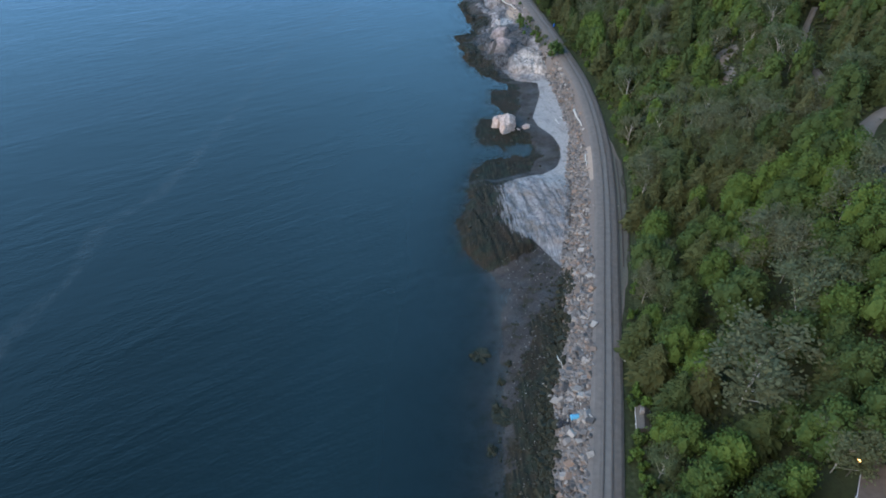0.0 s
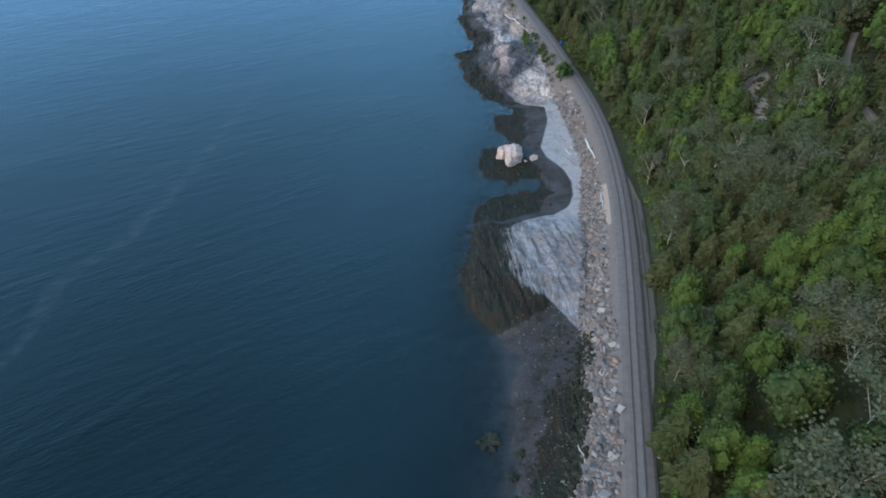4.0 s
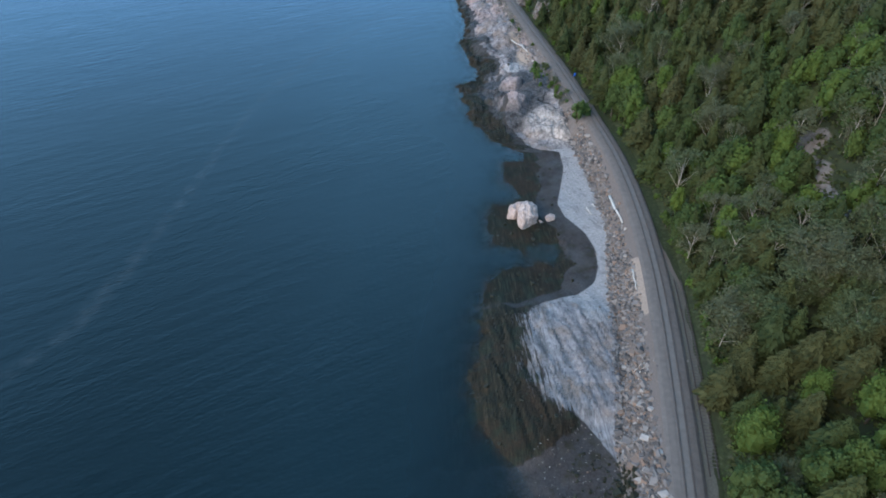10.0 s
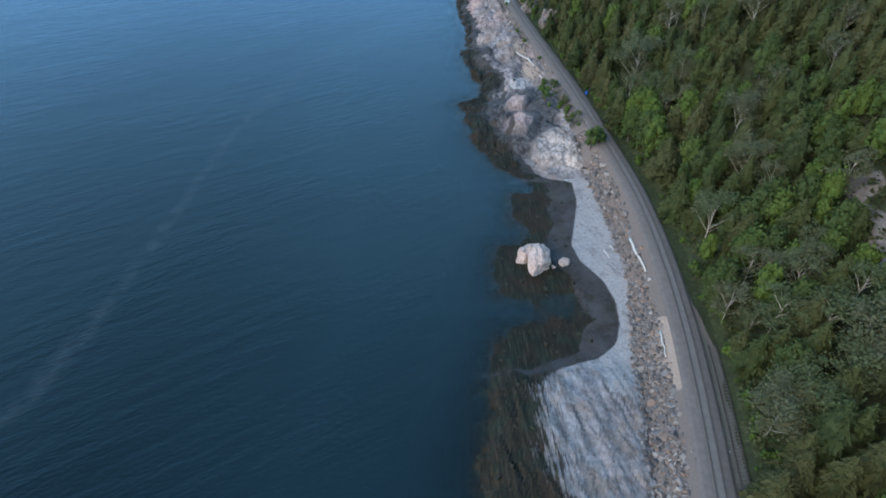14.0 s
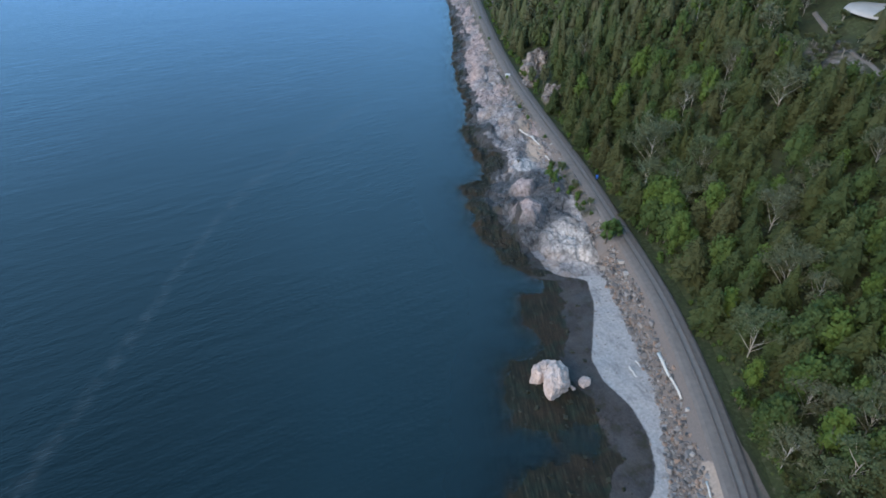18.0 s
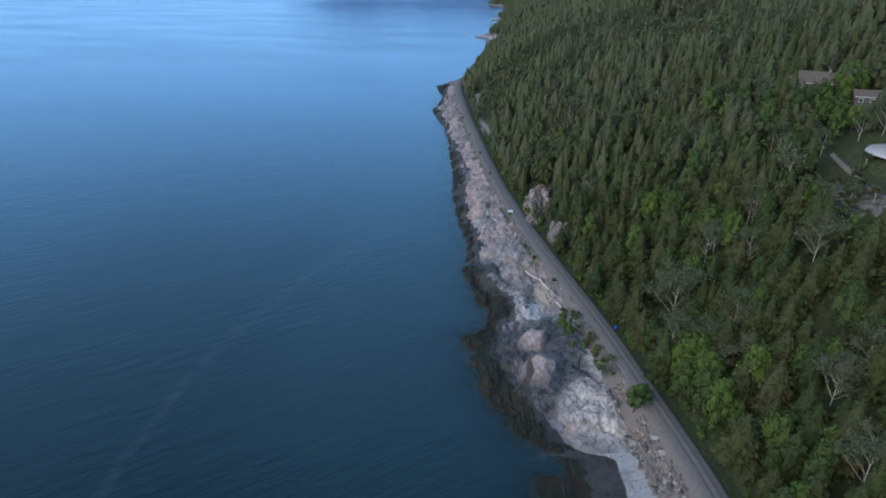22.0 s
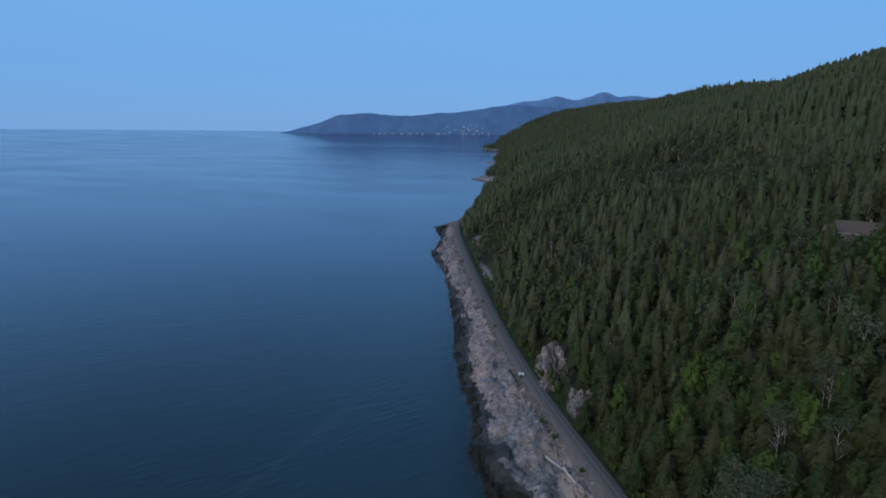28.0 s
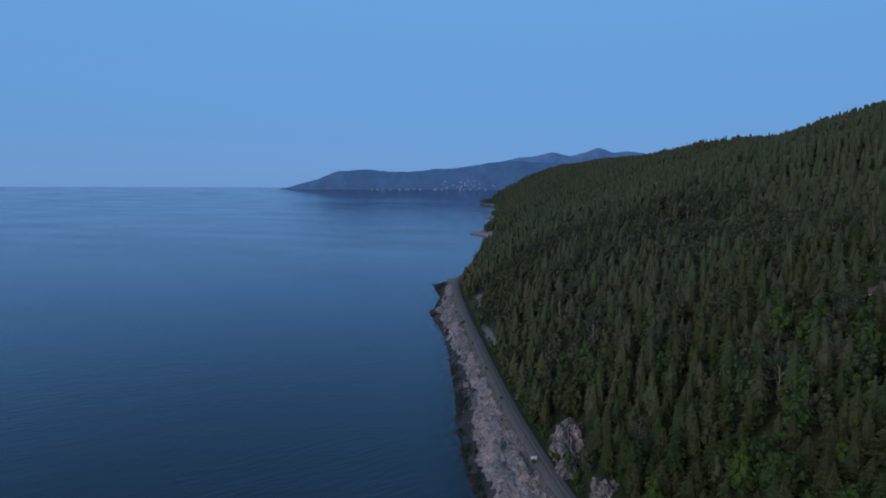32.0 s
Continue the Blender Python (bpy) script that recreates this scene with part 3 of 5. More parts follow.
def build_ground():
    us = np.r_[-500, -250, -140, -90, np.arange(-64, -44, 1.5), np.arange(-44, 6, 0.5), np.arange(6, 60, 2.0), np.arange(60, 114, 2.5), np.arange(114, 150, 6.0), np.arange(150, 600, 18.0), np.arange(600, 1700, 120.0)]
    ys = np.r_[np.arange(-80, 50, 4.0), np.arange(50, 310, 0.5), np.arange(310, 480, 0.8), np.arange(480, 800, 2.0), np.arange(800, 1500, 10.0), np.arange(1500, 3300, 25.0)]
    yy, uu = np.meshgrid(ys, us, indexing="ij")
    xx = uu + rail_x(ys)[:, None]
    z, d, u, toe = ground_z(xx, yy)
    n, m = z.shape
    i = np.arange(n * m).reshape(n, m)
    faces = np.stack([i[:-1, :-1], i[:-1, 1:], i[1:, 1:], i[1:, :-1]], -1).reshape(-1, 4)
    me = mesh_of("ground", np.stack([xx, yy, z], -1).reshape(-1, 3), faces, False)
    pale = line(PALE, yy, 1.2)
    pale = np.where(yy > 790, xx - d + 2.5, pale)
    yw = yy + (fbm(xx / 8, yy / 8, 91, 3) - 0.5) * 13
    bedded = fade(123, 128, yy - slant(xx)) * (1 - fade(160, 172, yw))
    mark(me, "bedded", bedded)
    wob = (fbm(xx / 5, yy / 5, 61, 4) - 0.5) * (5.0 + 2.0 * fade(240, 260, yy))
    rocky = np.maximum(fade(121.5, 126.5, yy - slant(xx) + 0.5 * wob) * (1 - fade(161, 171, yw)), fade(236, 241, yy))
    dark = np.clip((pale - xx + wob * rocky) / (2.0 + 7.0 * bedded) + 0.5, 0, 1) * (u < -4)
    dark = dark * (1 - 0.36 * np.exp(-((((xx - 30) / 3.8) ** 2 + ((yy - 185.5) / 5.2) ** 2) ** 2)))
    cleft = ridged(xx / 9 + 0.4 * fbm(xx / 4, yy / 4, 407, 3), yy / 22, 401, 2) + 0.10 * (fbm(xx / 2, yy / 2, 403, 3) - 0.5)
    seam = ridged(xx / 4 + 0.5 * fbm(xx / 3, yy / 3, 417, 3), yy / 9, 411, 2)
    cleft = np.maximum(cleft, seam - 0.035)
    dark = np.maximum(dark, fade(0.80, 0.90, cleft) * fade(250, 256, yy) * (1 - fade(-3, 2, xx - toe)) * (1 - fade(1, 7, xx - pale)) * (d > 0))
    cove = fade(161, 171, yw) * (1 - fade(236, 239, yy))
    weed = dark * np.clip(np.maximum(rocky * (1 - 0.75 * fade(236, 244, yy) * (1 - fade(1, 6, pale - xx + 1.5 * wob))), cove * fade(5, 10, pale - xx + 1.3 * wob)), 0, 1)
    weed = np.maximum(weed, 0.75 * (1 - fade(104, 118, yy + 1.5 * wob)) * fade(-11, -4, xx - toe + 1.2 * wob) * (u < -4))
    mark(me, "weed", weed)
    mark(me, "mud", dark)
    mark(me, "sand", np.clip(cove + fade(150, 166, yy) * (1 - fade(166, 172, yy)) * fade(-5, 1, xx - toe + 6), 0, 1) * (u < -3) * (1 - dark) + 0.9 * np.exp(-((((xx - 28.5) / 4.5) ** 2 + ((yy - 296) / 6) ** 2) ** 2)))
    grit = np.where(yy < 256, fade(-0.6, 0.4, xx - toe), fade(-1.5, 1.5, xx - toe + 0.6 * wob)) * (1 - fade(7.0, 9.0, u))
    mark(me, "grit", grit)
    mark(me, "beds", (1 - fade(170, 235, yy)) * (1 - 0.8 * fade(4.5, 9, xx - pale + 0.5 * wob)))
    wide = 2.7 * fade(100, 124, yy) * (1 - fade(155, 178, yy)) - 0.5
    mark(me, "cinder", fade(2.0, 2.5, u) * (1 - fade(2.9, 3.9, u - wide + 0.3 * wob)))
    scar = np.exp(-(((u - 13) / 5) ** 2 + ((yy - 625) / 22) ** 2)) * 1.2 + np.exp(-(((u - 8) / 3.5) ** 2 + ((yy - 530) / 60) ** 2)) * 0.75
    spot = lambda cx, cy, r, s=1.0: np.exp(-((((xx - cx) / r) ** 2 + ((yy - cy) / (r * s)) ** 2) ** 2))  # noqa: E731
    scar = scar + spot(157, 574, 6, 3.5) + 0.52 * spot(114, 284, 10, 2.3) + spot(90.5, 192, 3.2, 1.4) + spot(86.7, 182, 2.8, 2.4) + spot(85.3, 170, 2.8, 2.2)
    mark(me, "dune", spot(47.2, 165, 2.4, 4.2) + 0.8 * spot(48.5, 171, 1.6, 3) + 0.75 * spot(31.5, 326, 4, 2) * (u < -3.2) + 0.7 * spot(33.5, 306, 4.0, 2.6) * (u < -3.2))
    far_rock = (yy > 800) * (1 - fade(8, 20, d)) * np.clip(sum(np.exp(-(((xx - cx) / a) ** 2 + ((yy - cy) / b) ** 2) ** 2) for cx, cy, a, b in HEADLANDS), 0, 1)
    mark(me, "bare", np.clip(scar, 0, 1) * (u > 4) * (yy < 900))
    mark(me, "soil", np.maximum(fade(2.2, 3.4, u + 0.3 * wob - 2.2 * fade(95, 120, yy) * (1 - fade(162, 188, yy))) * (1 - far_rock), 0.46 * fade(252, 260, yy) * (1 - fade(288, 296, yy)) * fade(-10, -6.5, u + wob) * (u < -3.4) + 0.47 * fade(300, 330, yy) * fade(-8, -5, u + wob) * (u < -2.8)))
    mark(me, "turf", fade(2.6, 4.0, u + 0.6 * wob - 2.8 * fade(95, 120, yy) * (1 - fade(162, 188, yy))) * (1 - fade(10, 16, u + wob)) + spot(136, 299, 17, 1.1) * (1 - spot(114, 285, 8, 2.3)))
    white = np.clip(spot(42, 247, 5.5, 1.4) + 0.8 * spot(36, 252, 6, 1.2) + 0.6 * far_rock, 0, 1)
    domes = np.clip(spot(26.3, 279, 3.6, 1.3) + spot(26.2, 265.5, 4.2, 1.3), 0, 1)
    mass = spot(14, 405, 5.5, 4.5) + spot(19, 438, 4, 3.5)
    pink = np.maximum(domes, 0.75 * fade(0.44, 0.62, fbm(xx / 9, yy / 11, 71, 3)) * fade(296, 320, yy)) + far_rock * 0.6 + mass + fade(430, 480, yy) * 0.25
    mark(me, "pink", np.clip(pink, 0, 1))
    mark(me, "white", white)
    grey_rock_shade = fade(246, 254, yy) * (1 - fade(287, 296, yy)) * fade(-2, 2, 34.5 + 4.5 * fade(256, 262, yy) - xx) + 0.6 * fade(0.46, 0.60, fbm(xx / 6, yy / 11, 73, 4)) * fade(296, 306, yy)
    mark(me, "grey_rock_shade", np.clip(grey_rock_shade, 0, 1) * (1 - np.clip(white + domes + mass, 0, 1)))
    me.materials.append(GROUND)
    tagged(new("ground", me), "rocky tidal shore and wooded hillside beside the track", "ground", kind="structure")


def build_water():
    xs = np.r_[-4700, -3000, -1800, -1000, -500, -250, -120, -60, np.arange(-30, 60, 1.0), 70, 90, 120, 160, 220, 300, 450, 800, 1600, 2600, 3600]
    ys = np.r_[-900, -400, -150, -50, np.arange(0, 420, 1.5), np.arange(420, 900, 6), np.arange(900, 3000, 40), np.arange(3000, 4860, 60)]
    yy, xx = np.meshgrid(ys, xs, indexing="ij")
    z, d, _, _ = ground_z(xx, yy)
    depth = np.clip(-z, 0, None)
    rise = np.clip(yy - 3050, 0, None) * 0.031
    n, m = z.shape
    i = np.arange(n * m).reshape(n, m)
    me = mesh_of("sea", np.stack([xx, yy, rise], -1).reshape(-1, 3), np.stack([i[:-1, :-1], i[:-1, 1:], i[1:, 1:], i[1:, :-1]], -1).reshape(-1, 4), True)
    mark(me, "murk", 1 - np.exp(-depth * 0.85))
    mark(me, "near_shore", np.minimum(np.exp(np.minimum(d, 0) / 52) / 0.5, 1) * (0.9 + 0.3 * fade(140, 260, yy)) * (1 - 0.85 * fade(330, 800, yy)))
    mark(me, "open_sea", fade(220, 760, yy) + 0 * xx)
    me.materials.append(WATER)
    tagged(new("water", me), "calm dark blue sea with faint ripples at dusk", "water", kind="structure")


def build_pad():
    """A round gravel yard on the levelled lawn."""
    a = np.linspace(0, 2 * np.pi, 64, endpoint=False)
    rim = 1 + 0.02 * np.sin(3 * a + 1) + 0.015 * np.sin(7 * a)
    rings = [(0.0, 0.12), (0.5, 0.12), (0.97, 0.10), (1.0, -0.5)]
    v = np.concatenate([np.stack([137 + 13 * q * rim * np.cos(a), 299.5 + 11.5 * q * rim * np.sin(a), 55.75 + h + 0 * a], -1) for q, h in rings])
    i = np.arange(256).reshape(4, 64)
    f = np.stack([i[:-1], i[1:], np.roll(i, -1, 1)[1:], np.roll(i, -1, 1)[:-1]], -1).reshape(-1, 4)
    tagged(part("gravel_yard", mesh_of("gravel_yard", v, f, True), plain("pale_yard_gravel", (0.40, 0.38, 0.36), 0.9, scale=0.4, vary=0.12, grain=4.0, own=False)), "round yard of pale gravel on a lawn in the woods", "yard", kind="structure")


def build_paths():
    gravel = plain("grey_path_gravel", (0.15, 0.138, 0.128), 0.9, scale=0.5, vary=0.2, grain=4.0, own=False)
    for (points, half), name, label in zip(ROADS, ("road", "footpath", "footpath"), ("grey gravel road curving through the woods", "narrow gravel footpath in the woods", "worn footpath beside the lawn")):
        p = np.array(points, float)
        t = np.linspace(0, len(p) - 1, 60)
        q = np.stack([np.interp(t, np.arange(len(p)), p[:, j]) for j in (0, 1)], -1)
        for _ in range(20):
            q[1:-1] = (q[:-2] + 2 * q[1:-1] + q[2:]) / 4
        n = np.gradient(q, axis=0)
        n = np.stack([n[:, 1], -n[:, 0]], -1) / np.linalg.norm(n, axis=1, keepdims=True)
        w = half * (1 + 0.25 * (vnoise(t * 0.8, 0 * t, 3) - 0.5))
        cols = np.array([-1.3, -1.0, 0, 1.0, 1.3])
        v = q[:, None] + n[:, None] * (w[:, None] * cols)[..., None]
        z = ground_z(v[..., 0], v[..., 1], False)[0] + np.array([-0.5, 0.3, 0.34, 0.3, -0.5])
        i = np.arange(300).reshape(60, 5)
        f = np.stack([i[:-1, :-1], i[:-1, 1:], i[1:, 1:], i[1:, :-1]], -1).reshape(-1, 4)
        tagged(part(name, mesh_of(name, np.concatenate([v, z[..., None]], -1).reshape(-1, 3), f, True), gravel), label, name, kind="structure")


build_ground()
build_pad()
build_paths()
build_water()


# ---- railway ----
def track_frame(s):
    """Points, tangents and headings along the track at distances s from y = -60."""
    y = np.arange(-60, 830, 0.5)
    x = rail_x(y)
    run = np.r_[0, np.cumsum(np.hypot(np.diff(x), np.diff(y)))]
    px, py = np.interp(s, run, x), np.interp(s, run, y)
    qx, qy = np.interp(np.asarray(s) + 0.5, run, x), np.interp(np.asarray(s) + 0.5, run, y)
    t = np.stack([qx - px, qy - py], -1)
    return px, py, t / np.linalg.norm(t, axis=-1, keepdims=True)


def sweep(name, section, s, z0):
    px, py, t = track_frame(s)
    side = np.stack([t[:, 1], -t[:, 0]], -1)
    sec = np.array(section, float)
    v = np.stack([px[:, None] + side[:, :1] * sec[None, :, 0], py[:, None] + side[:, 1:] * sec[None, :, 0], z0 + sec[None, :, 1] + 0 * px[:, None]], -1)
    n, m = v.shape[:2]
    i = np.arange(n * m).reshape(n, m)
    f = np.stack([i[:-1], np.roll(i, -1, 1)[:-1], np.roll(i, -1, 1)[1:], i[1:]], -1).reshape(-1, 4)
    return mesh_of(name, v.reshape(-1, 3), f[:, ::-1], False)


def build_track():
    s = np.arange(0, 880, 1.5)
    track = thing("railway_track", "single railway track on grey ballast along the shore", "railway", kind="structure")
    part("ballast_bed", sweep("ballast_bed", [(-3.2, -0.55), (-2.5, -0.2), (-1.4, 0.0), (1.4, 0.0), (2.3, -0.16), (2.9, -0.55)], s, ZR), BALLAST, track, "brown-grey crushed stone ballast")
    part("crib_ballast", sweep("crib_ballast", [(-0.56, 0.0), (-0.5, 0.055), (0.5, 0.055), (0.56, 0.0)], s, ZR), CRIB, track, "paler grey ballast between the rails")
    for o in (-0.75, 0.75):
        part("stained_ballast", sweep("stained_ballast", [(o - 0.2, 0.0), (o - 0.16, 0.045), (o + 0.16, 0.045), (o + 0.2, 0.0)], s, ZR), RAIL_STRIP, track, "dark ballast along the rail, oil stain and rail shade in one colour")
        part("rail", sweep("rail", [(o - 0.07, 0.02), (o - 0.035, 0.05), (o - 0.036, 0.19), (o + 0.036, 0.19), (o + 0.035, 0.05), (o + 0.07, 0.02)], s, ZR + 0.05), STEEL, track, "rust-brown steel rail")
    bm = boxes(bmesh.new(), (2.6, 0.24, 0.16), bevel=0.02)
    me = bpy.data.meshes.new("sleeper")
    bm.to_mesh(me)
    bm.free()
    me.materials.append(SLEEPER)
    at = np.arange(90, 270, 0.62)
    px, py, t = track_frame(at)
    for x, y, (tx, ty) in zip(px[:290], py[:290], t[:290]):
        part("sleeper", me, None, track, m=pose(x, y, ZR - 0.055, 0, 0, math.degrees(math.atan2(ty, tx)) - 90))
    rest = np.r_[np.arange(40, 90, 0.62), np.arange(at[290] if len(at) > 290 else 270, 640, 0.62)]
    px, py, t = track_frame(rest)
    v = np.array([(a * 1.3, b * 0.12, c) for c in (-0.06, 0.08) for a, b in ((-1, -1), (1, -1), (1, 1), (-1, 1))])
    f = np.array([(4, 5, 6, 7), (0, 1, 5, 4), (1, 2, 6, 5), (2, 3, 7, 6), (3, 0, 4, 7)])
    one = np.ones(len(rest))
    vv, ff = spread((v, f), np.stack([px, py, ZR - 0.06 + 0 * px], -1), np.arctan2(t[:, 1], t[:, 0]) - np.pi / 2, one, one)
    tagged(part("sleepers", mesh_of("sleepers", vv, ff), SLEEPER, track, "row of weathered sleepers"), kind="stuff")


build_track()


def build_siding():
    """A disused, weathered length of track beside the line."""
    old = thing("disused_siding", "disused rusty siding half sunk in dark cinders", "railway", kind="structure")
    s = np.arange(182, 232, 1.5)
    for o in (3.9, 5.34):
        part("rail", sweep("rail", [(o - 0.13, 0.0), (o - 0.09, 0.12), (o + 0.09, 0.12), (o + 0.13, 0.0)], s, 7.72), OLD_STEEL, old, "dark rusted rail")
    me = bpy.data.meshes.new("sleeper")
    bm = boxes(bmesh.new(), (2.0, 0.22, 0.14), bevel=0.02)
    bm.to_mesh(me)
    bm.free()
    me.materials.append(OLD_WOOD)
    px, py, t = track_frame(np.arange(184, 231, 0.75))
    for x, y, (tx, ty) in zip(px, py, t):
        part("sleeper", me, None, old, m=pose(x + 4.62 * ty, y - 4.62 * tx, 7.665, 0, 0, math.degrees(math.atan2(ty, tx)) - 90))


OLD_STEEL = plain("dark_rusted_steel", (0.065, 0.056, 0.052), 0.8, 0.2)
OLD_WOOD = plain("rotten_sleeper_wood", (0.095, 0.09, 0.085), 0.95)
build_siding()


# ---- far hills across the bay ----
def far_ridge(name, skyline, y0, depth, base, material, label, seed):
    """A range of hills; skyline: (x, height) along its crest."""
    p = np.array(skyline, float)
    xs = np.arange(p[0, 0], p[-1, 0] + 1, 12.0)
    crest = np.interp(xs, p[:, 0], p[:, 1])
    crest = np.convolve(np.pad(crest, 2, mode="edge"), np.ones(5) / 5, "valid")
    crest = crest + ((fbm(xs / 160, 0 * xs, seed + 3, 3) - 0.5) * 8 + (fbm(xs / 30, 0 * xs, seed + 5, 3) - 0.5) * 6) * np.clip((crest - base) / 60, 0, 1)
    rows = np.linspace(0, 1, 14)
    rr, xx = np.meshgrid(rows, xs, indexing="ij")
    shape = np.sin(np.clip(rr / 0.75, 0, 1) * np.pi / 2)
    z = base + (crest[None] - base) * shape * (1 - 0.5 * fade(0.78, 1, rr))
    z += (fbm(xx / 70, rr * 5, seed, 4) - 0.5) * 26 * np.sin(np.pi * np.clip(rr / 0.75, 0, 1)) * np.clip((crest - base) / 120, 0, 1)
    z = np.where(rr == 0, base - 4, z)
    n, m = z.shape
    i = np.arange(n * m).reshape(n, m)
    me = mesh_of(name, np.stack([xx, y0 + rr * depth, z], -1).reshape(-1, 3), np.stack([i[:-1, :-1], i[:-1, 1:], i[1:, 1:], i[1:, :-1]], -1).reshape(-1, 4), True)
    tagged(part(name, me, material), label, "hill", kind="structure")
    return xs, crest


# Matt colour for the far hills, with distance haze painted into it
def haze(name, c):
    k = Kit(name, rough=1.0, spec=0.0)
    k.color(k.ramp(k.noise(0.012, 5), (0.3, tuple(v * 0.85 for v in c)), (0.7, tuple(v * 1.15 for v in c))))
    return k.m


# crests as (slope across, slope up) from the middle of the bay
NEAR_HILLS = [(-0.266, -0.0132), (-0.247, -0.0105), (-0.22, -0.0021), (-0.202, 0.0022), (-0.183, 0.0095), (-0.164, 0.0178), (-0.146, 0.018), (-0.113, 0.0207), (-0.081, 0.0165),
              (-0.044, 0.0160), (-0.007, 0.0206), (0.035, 0.0228), (0.067, 0.0258), (0.095, 0.0323), (0.123, 0.035), (0.2, 0.03), (0.5, 0.02)]
FAR_HILLS = [(0.02, 0.02), (0.09, 0.032), (0.123, 0.037), (0.135, 0.0415), (0.169, 0.043), (0.192, 0.0498), (0.215, 0.045), (0.224, 0.0432), (0.247, 0.049), (0.27, 0.0575), (0.293, 0.0482), (0.316, 0.0515), (0.34, 0.0485), (0.42, 0.04)]
far_ridge("backdrop_near_hills", [(-3 + a * 4390, 100.5 + b * 4390) for a, b in NEAR_HILLS], 4435, 160, 40, haze("haze_painted_woods", (0.115, 0.20, 0.345)), "wooded hills across the bay, haze painted as blue", 81)
far_ridge("backdrop_far_hills", [(-3 + a * 4540, 100.5 + b * 4540) for a, b in FAR_HILLS], 4635, 90, 46, haze("haze_painted_mountains", (0.15, 0.255, 0.43)), "mountains behind the bay, haze painted as pale blue", 91)


# ---- trees ----
def tube(path, radii, sides=5):
    """A tapered tube along points."""
    p = np.array(path, float)
    a = np.linspace(0, 2 * np.pi, sides, endpoint=False)
    ring = np.stack([np.cos(a), np.sin(a), 0 * a], -1)
    v = np.concatenate([q + ring * r for q, r in zip(p, radii)])
    f = []
    for k in range(len(p) - 1):
        for j in range(sides):
            n = (j + 1) % sides
            f += [(k * sides + j, k * sides + n, (k + 1) * sides + n), (k * sides + j, (k + 1) * sides + n, (k + 1) * sides + j)]
    return v, np.array(f)


def lump(center, radii, rng, rings=4, sides=7):
    """A closed, uneven inner mass that keeps a crown from being see-through."""
    th = np.linspace(0, np.pi, rings + 1)[1:-1]
    a = np.linspace(0, 2 * np.pi, sides, endpoint=False)
    v = [(0, 0, 1.0)] + [(np.sin(t) * np.cos(b), np.sin(t) * np.sin(b), np.cos(t)) for t in th for b in a] + [(0, 0, -1.0)]
    v = np.array(v) * (1 + rng.uniform(-0.15, 0.15, (len(v), 1))) * radii + center
    f, last = [], len(v) - 1
    for j in range(sides):
        n = (j + 1) % sides
        f.append((0, 1 + j, 1 + n))
        for k in range(len(th) - 1):
            b = 1 + k * sides
            f += [(b + j, b + sides + j, b + sides + n), (b + j, b + sides + n, b + n)]
        b = 1 + (len(th) - 1) * sides
        f.append((b + j, last, b + n))
    return v, np.array(f)


def sprays(root, tip, width, rng, bend=0.25, lay=0.0):
    """Flat sprays, each a bent pair of triangles from root to tip: arrays (n, 3). lay: how far they lie level."""
    d = tip - root
    side = np.cross(d, rng.normal(size=d.shape) * (1 - lay) + np.array([0, 0, 1.6 * lay]))
    side /= np.linalg.norm(side, axis=1, keepdims=True) + 1e-9
    mid = root + d * rng.uniform(0.45, 0.65, (len(d), 1))
    mid[:, 2] += bend * np.linalg.norm(d, axis=1) * 0.3
    w = side * width[:, None]
    v = np.stack([root, mid - w, tip, mid + w], 1).reshape(-1, 3)
    i = np.arange(len(d))[:, None] * 4
    return v, np.concatenate([i + [0, 1, 2], i + [0, 2, 3]])


def leaves(center, size, out, rng):
    """Leaf clumps: small bent quads that face roughly outward."""
    n = out + rng.normal(scale=0.30, size=out.shape)
    n /= np.linalg.norm(n, axis=1, keepdims=True)
    a = np.cross(n, rng.normal(size=n.shape))
    a /= np.linalg.norm(a, axis=1, keepdims=True)
    b = np.cross(n, a)
    s = size[:, None]
    v = np.stack([center + a * s, center + b * s * 0.8 + n * s * 0.3, center - a * s, center - b * s * 0.8 - n * s * 0.2], 1).reshape(-1, 3)
    i = np.arange(len(center))[:, None] * 4
    return v, np.concatenate([i + [0, 1, 2], i + [0, 2, 3]])


